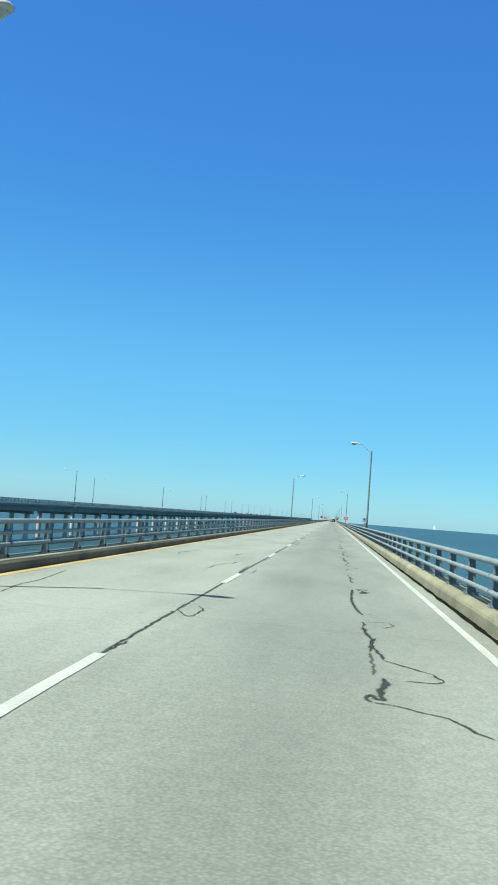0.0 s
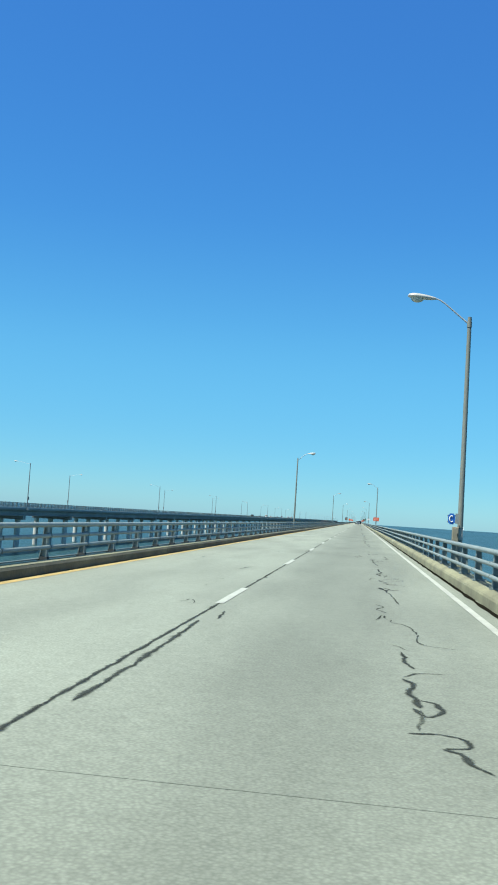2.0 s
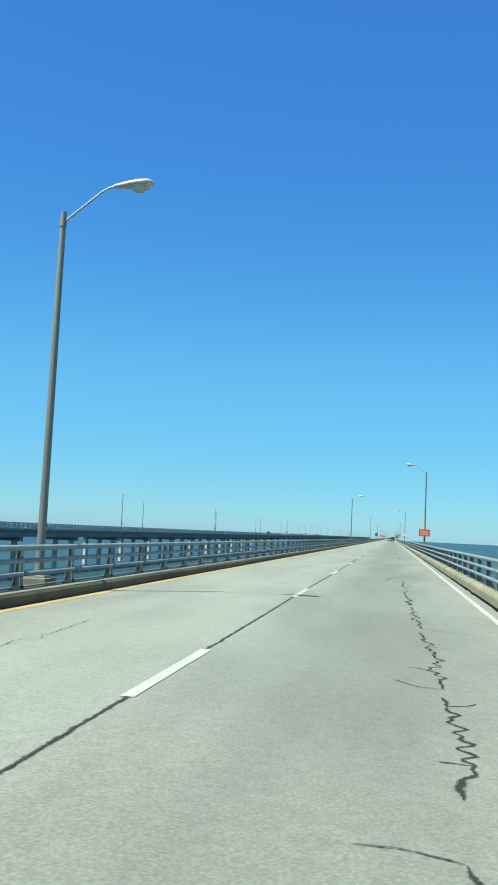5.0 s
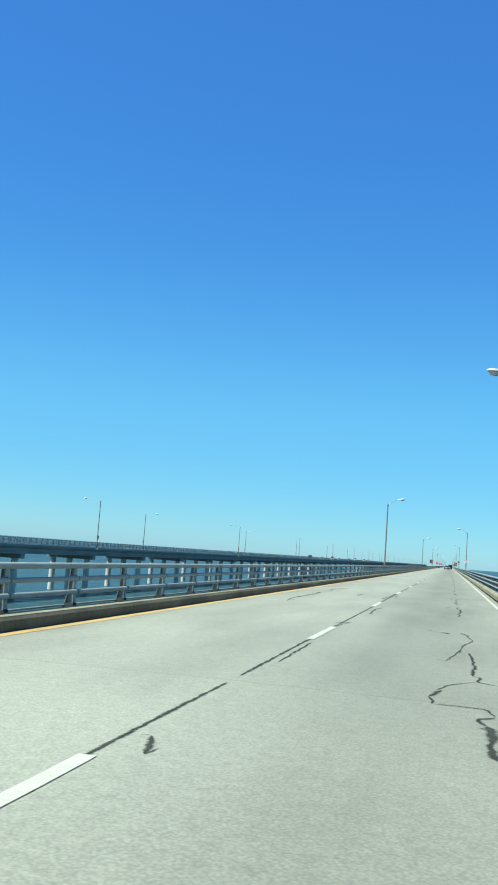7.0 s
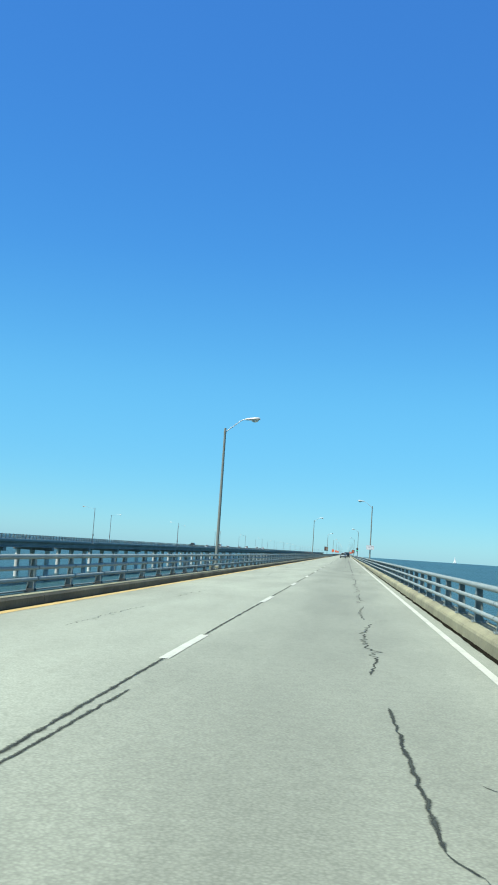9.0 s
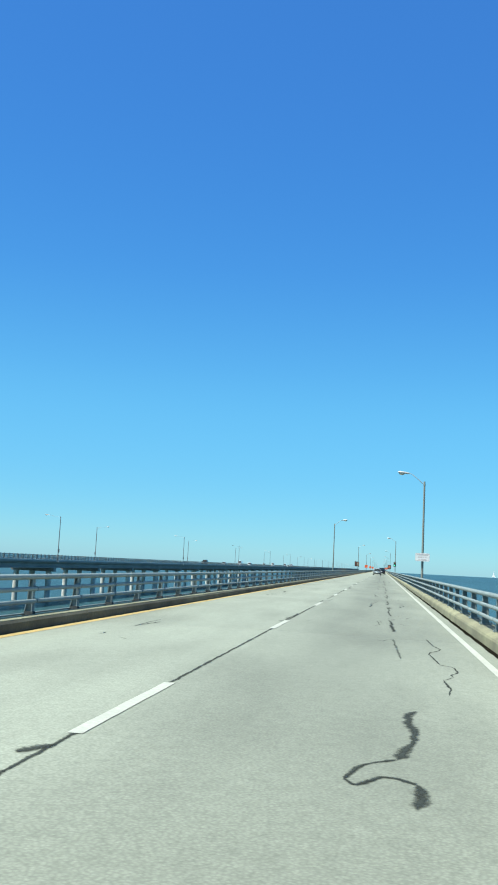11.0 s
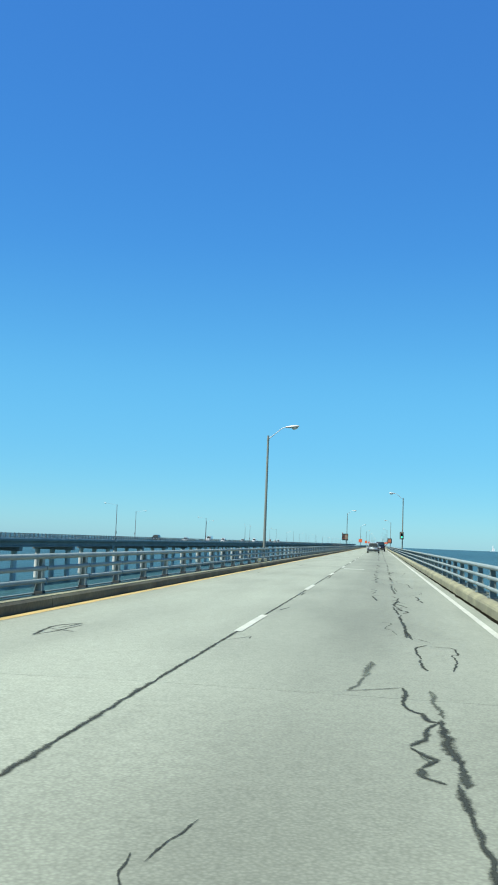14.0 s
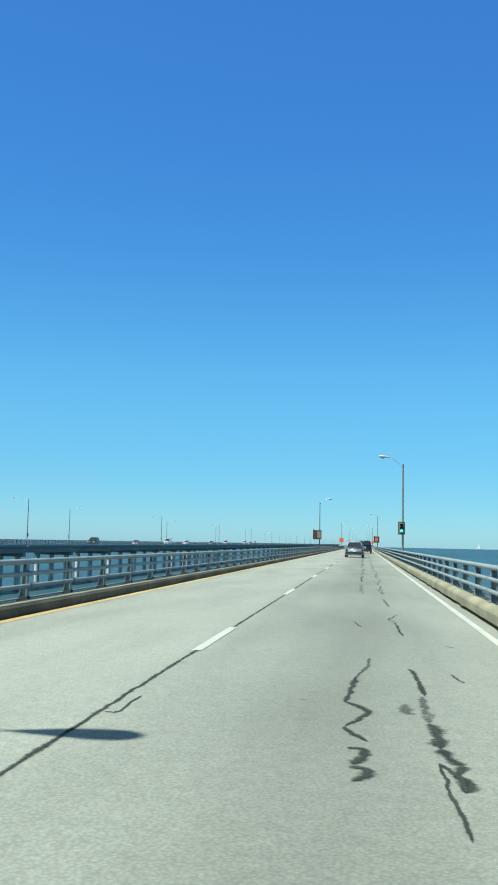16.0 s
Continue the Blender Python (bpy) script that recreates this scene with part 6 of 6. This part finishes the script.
# ---- vehicles ----
def vehicle(name, at, turn, paint, length, width, height, kind, label):
    """Body, cabin glass, wheels and lights; the front looks along +y before turning. kind: suv, sedan, pickup or van."""
    v = base(name, at, turn)
    L, W, H = length / 2, width / 2, height
    top_w = W * (0.66 if kind in ("suv", "sedan") else 0.78)
    deck_z = H * (0.56 if kind != "van" else 0.52)
    lower = {"suv": [(-L, 0.32), (-L + 0.02, deck_z - 0.12), (-L + 0.12, deck_z), (L * 0.42, deck_z), (L * 0.92, deck_z - 0.16), (L, deck_z - 0.38), (L, 0.3), (L - 0.15, 0.22), (-L + 0.15, 0.22)],
             "sedan": [(-L, 0.36), (-L + 0.04, deck_z + 0.02), (-L + 0.16, deck_z + 0.06), (-L * 0.5, deck_z + 0.06), (L * 0.35, deck_z), (L * 0.9, deck_z - 0.16), (L, deck_z - 0.3), (L, 0.3), (L - 0.15, 0.2), (-L + 0.15, 0.2)],
             "pickup": [(-L, 0.45), (-L, deck_z), (-L + 0.05, deck_z + 0.03), (L * 0.4, deck_z + 0.03), (L * 0.93, deck_z - 0.05), (L, deck_z - 0.3), (L, 0.4), (L - 0.15, 0.32), (-L + 0.15, 0.32)],
             "van": [(-L, 0.36), (-L, deck_z), (L * 0.6, deck_z), (L * 0.95, deck_z - 0.12), (L, deck_z - 0.35), (L, 0.32), (L - 0.15, 0.24), (-L + 0.15, 0.24)]}[kind]
    upper = {"suv": [(-L + 0.08, deck_z), (-L * 0.8, H - 0.06), (-L * 0.62, H), (L * 0.05, H), (L * 0.18, H - 0.06), (L * 0.52, deck_z)],
             "sedan": [(-L * 0.72, deck_z + 0.06), (-L * 0.4, H - 0.05), (-L * 0.25, H), (L * 0.05, H - 0.01), (L * 0.15, H - 0.06), (L * 0.5, deck_z)],
             "pickup": [(-L * 0.12, deck_z + 0.03), (-L * 0.1, H - 0.05), (-L * 0.05, H), (L * 0.2, H), (L * 0.27, H - 0.05), (L * 0.46, deck_z + 0.03)],
             "van": [(-L, deck_z), (-L + 0.06, H - 0.08), (-L + 0.2, H), (L * 0.3, H), (L * 0.42, H - 0.06), (L * 0.68, deck_z)]}[kind]

    def shell(outline, w0, w1, z0, z1):
        bm = bmesh.new()
        a, b = [], []
        for s, row in ((-1, a), (1, b)):
            for y, z in outline:
                u = min(1, max(0, (z - z0) / (z1 - z0)))
                row.append(bm.verts.new((s * (w0 + (w1 - w0) * u), y, z)))
        n = len(outline)
        for i in range(n):
            bm.faces.new((a[i], a[(i + 1) % n], b[(i + 1) % n], b[i]))
        bm.faces.new(a)
        bm.faces.new(b)
        bmesh.ops.recalc_face_normals(bm, faces=bm.faces)
        bmesh.ops.bevel(bm, geom=list(bm.edges), offset=0.05, segments=3, affect="EDGES", clamp_overlap=True)
        return bm

    body = put("body", from_bm("body", shell(lower, W * 0.97, W, 0.2, deck_z), paint, True), v)
    put("cabin", from_bm("cabin", shell(upper, W * 0.95, top_w, deck_z, H), paint, True), v)
    # glass: rear, front and side windows a little proud of the cabin
    def pane(pts, label=""):
        c = sum((Vector(p) for p in pts), Vector()) / 4
        nrm = (Vector(pts[1]) - Vector(pts[0])).cross(Vector(pts[2]) - Vector(pts[0])).normalized()
        if nrm.dot(c - Vector((0, 0, deck_z))) < 0:
            nrm = -nrm
        bm = bmesh.new()
        o = [bm.verts.new(Vector(p) + nrm * 0.012) for p in pts]
        i = [bm.verts.new(Vector(p) - nrm * 0.01) for p in pts]
        bm.faces.new(o)
        bm.faces.new(i[::-1])
        for k in range(4):
            bm.faces.new((o[k], i[k], i[(k + 1) % 4], o[(k + 1) % 4]))
        put("window", from_bm("window", bm, GLASS), v)

    def wx(z):
        return W * 0.95 + (top_w - W * 0.95) * (z - deck_z) / (H - deck_z)

    up = upper
    for (a, b) in ((up[0], up[1]), (up[-1], up[-2])):
        lo = (a[0] + (b[0] - a[0]) * 0.15, a[1] + (b[1] - a[1]) * 0.15)
        hi = (a[0] + (b[0] - a[0]) * 0.92, a[1] + (b[1] - a[1]) * 0.92)
        pane([(-wx(lo[1]) * 0.86, *lo), (wx(lo[1]) * 0.86, *lo), (wx(hi[1]) * 0.88, *hi), (-wx(hi[1]) * 0.88, *hi)])
    z0, z1 = deck_z + (H - deck_z) * 0.14, deck_z + (H - deck_z) * 0.84
    yb0, yb1 = up[0][0] + 0.3, up[-1][0] - 0.3
    yt0, yt1 = up[2][0] - 0.1, up[-3][0] + 0.05
    ym = (yb0 + yb1) / 2
    if kind != "van":
        for s in (-1, 1):
            pane([(s * wx(z0), yb0, z0), (s * wx(z0), ym - 0.05, z0), (s * wx(z1), (yt0 + yt1) / 2 - 0.05, z1), (s * wx(z1), yt0, z1)])
            pane([(s * wx(z0), ym + 0.05, z0), (s * wx(z0), yb1, z0), (s * wx(z1), yt1, z1), (s * wx(z1), (yt0 + yt1) / 2 + 0.05, z1)])
    for y in (-L * 0.6, L * 0.62):
        for s in (-1, 1):
            wh = put("wheel", tube("wheel", [(s * (W - 0.22), y, 0.34), (s * (W - 0.19), y, 0.34), (s * (W + 0.0), y, 0.34), (s * (W + 0.02), y, 0.34)], [0.3, 0.34, 0.34, 0.3], RUBBER, 24), v, label="black tyre")
            put("rim", tube("rim", [(s * (W + 0.005), y, 0.34), (s * (W + 0.03), y, 0.34)], [0.21, 0.19], CHROME, 16), wh)
    for s in (-1, 1):
        put("tail_light", box("tail_light", min(s * W * 0.74, s * W * 0.95), max(s * W * 0.74, s * W * 0.95), -L - 0.02, -L + 0.1, deck_z - 0.24, deck_z - 0.08, TAIL, 0.02), v)
        put("head_light", box("head_light", min(s * W * 0.6, s * W * 0.92), max(s * W * 0.6, s * W * 0.92), L - 0.18, L + 0.012, deck_z - 0.42, deck_z - 0.28, SIGNWHITE, 0.02), v)
        put("door_mirror", box("door_mirror", min(s * W * 0.98, s * (W + 0.18)), max(s * W * 0.98, s * (W + 0.18)), L * 0.32, L * 0.38, deck_z + 0.02, deck_z + 0.17, paint, 0.02), v)
    put("rear_bumper", box("rear_bumper", -W * 0.93, W * 0.93, -L - 0.07, -L + 0.05, 0.34, 0.56, BLACK, 0.03), v)
    put("number_plate_bar", box("number_plate_bar", -0.16, 0.16, -L - 0.022, -L - 0.002, deck_z - 0.32, deck_z - 0.16, SIGNWHITE, 0.004), v)
    return tagged(v, label, "car")


GREY = car_paint("grey_paint", (0.34, 0.4, 0.41))
DARK = car_paint("black_paint", (0.015, 0.016, 0.02))
PALE = car_paint("white_paint", (0.75, 0.76, 0.76))
SILVER = car_paint("silver_paint", (0.4, 0.42, 0.43))
vehicle("car", (0.95, 534.0, -0.01), 0, GREY, 4.5, 1.8, 1.56, "suv", "grey crossover car seen from behind on the roadway")
vehicle("pickup_truck", (1.95, 580.0, -0.02), 0, DARK, 5.4, 1.95, 1.85, "pickup", "dark pickup truck ahead on the roadway")
vehicle("car", (1.6, 612.0, -0.02), 0, PALE, 4.9, 1.9, 1.9, "suv", "white car far ahead on the roadway")
vehicle("car", (-66.0, 674.0, TZ + 0.001), 180, DARK, 5.0, 2.0, 1.9, "suv", "black sport utility car on the far bridge")
for y, paint, kind, lab in ((719.0, SILVER, "sedan", "silver sedan on the far bridge"), (766.0, PALE, "van", "white van on the far bridge"), (860.0, SILVER, "suv", "silver car on the far bridge"), (980.0, PALE, "van", "white van on the far bridge"), (800.0, PALE, "suv", "white car on the far bridge"), (905.0, PALE, "van", "white van on the far bridge"), (1006.0, PALE, "suv", "white car on the far bridge"), (1030.0, PALE, "van", "white van on the far bridge")):
    vehicle("car", (-66.0, y, TZ + 0.001), 180, paint, 4.8 if kind != "van" else 5.8, 1.85, {"sedan": 1.45, "van": 2.3, "suv": 1.75}[kind], kind, lab)

# ---- far off: a sailing boat, the rock island where the bridge ends ----
boat = base("sailing_boat", (440.0, 4200.0, SEA_Z))
boat.scale = (1.2, 1.2, 1.2)
bm = bmesh.new()
rings = []
for u, w, d in ((-1, 0.9, 0.2), (-0.5, 1.9, -0.5), (0.1, 2.1, -0.6), (0.6, 1.4, -0.4), (1, 0.05, 0.4)):
    rings.append([bm.verts.new((u * 8, s * w, z)) for s, z in ((-1, 1.5), (-0.7, d), (0.7, d), (1, 1.5))])
for a, b in zip(rings, rings[1:]):
    for k in range(4):
        bm.faces.new((a[k], a[(k + 1) % 4], b[(k + 1) % 4], b[k]))
bm.faces.new(rings[0])
bm.faces.new(rings[-1])
put("hull", from_bm("hull", bm, SAIL), boat)
put("mast", tube("mast", [(0.6, 0, 1.4), (0.6, 0, 24)], [0.16, 0.1], HEAD, 8), boat)
for nm, pts in (("mainsail", [(0.3, 3.0), (-5.0, 3.2), (0.3, 23.0)]), ("jib", [(0.9, 2.2), (5.0, 1.8), (0.9, 18.0)])):
    bm = bmesh.new()
    a = [bm.verts.new((x, 0.06 + 0.02 * z, z)) for x, z in pts]
    b = [bm.verts.new((x, -0.06 + 0.02 * z, z)) for x, z in pts]
    bm.faces.new(a)
    bm.faces.new(b[::-1])
    for k in range(3):
        bm.faces.new((a[k], b[k], b[(k + 1) % 3], a[(k + 1) % 3]))
    put(nm, from_bm(nm, bm, SAIL), boat)
tagged(boat, "white sailing boat under full sail on the bay", "boat")

verts, faces = [], []
nx, ny = 40, 28
for j in range(ny):
    for i in range(nx):
        u, v = i / (nx - 1), j / (ny - 1)
        edge = min(u, 1 - u) * 2
        edge = min(edge * 2.5, min(v, 1 - v) * 6, 1)
        x, y = -95 + 140 * u, FAR_END - 25 + 330 * v
        z = SEA_Z - 2 + (7.2 + 1.0 * noise.noise((x * 0.15, y * 0.15, 2)) + 0.8 * noise.noise((x * 0.5, y * 0.5, 5))) * max(0.0, edge) ** 0.6
        verts.append((x, y, z))
for j in range(ny - 1):
    for i in range(nx - 1):
        a = j * nx + i
        faces.append((a, a + 1, a + nx + 1, a + nx))
tagged(put("rock_island", mesh_from("rock_island", verts, faces, ROCK)), "low tan boulder island where the bridges end", "island", kind="structure")
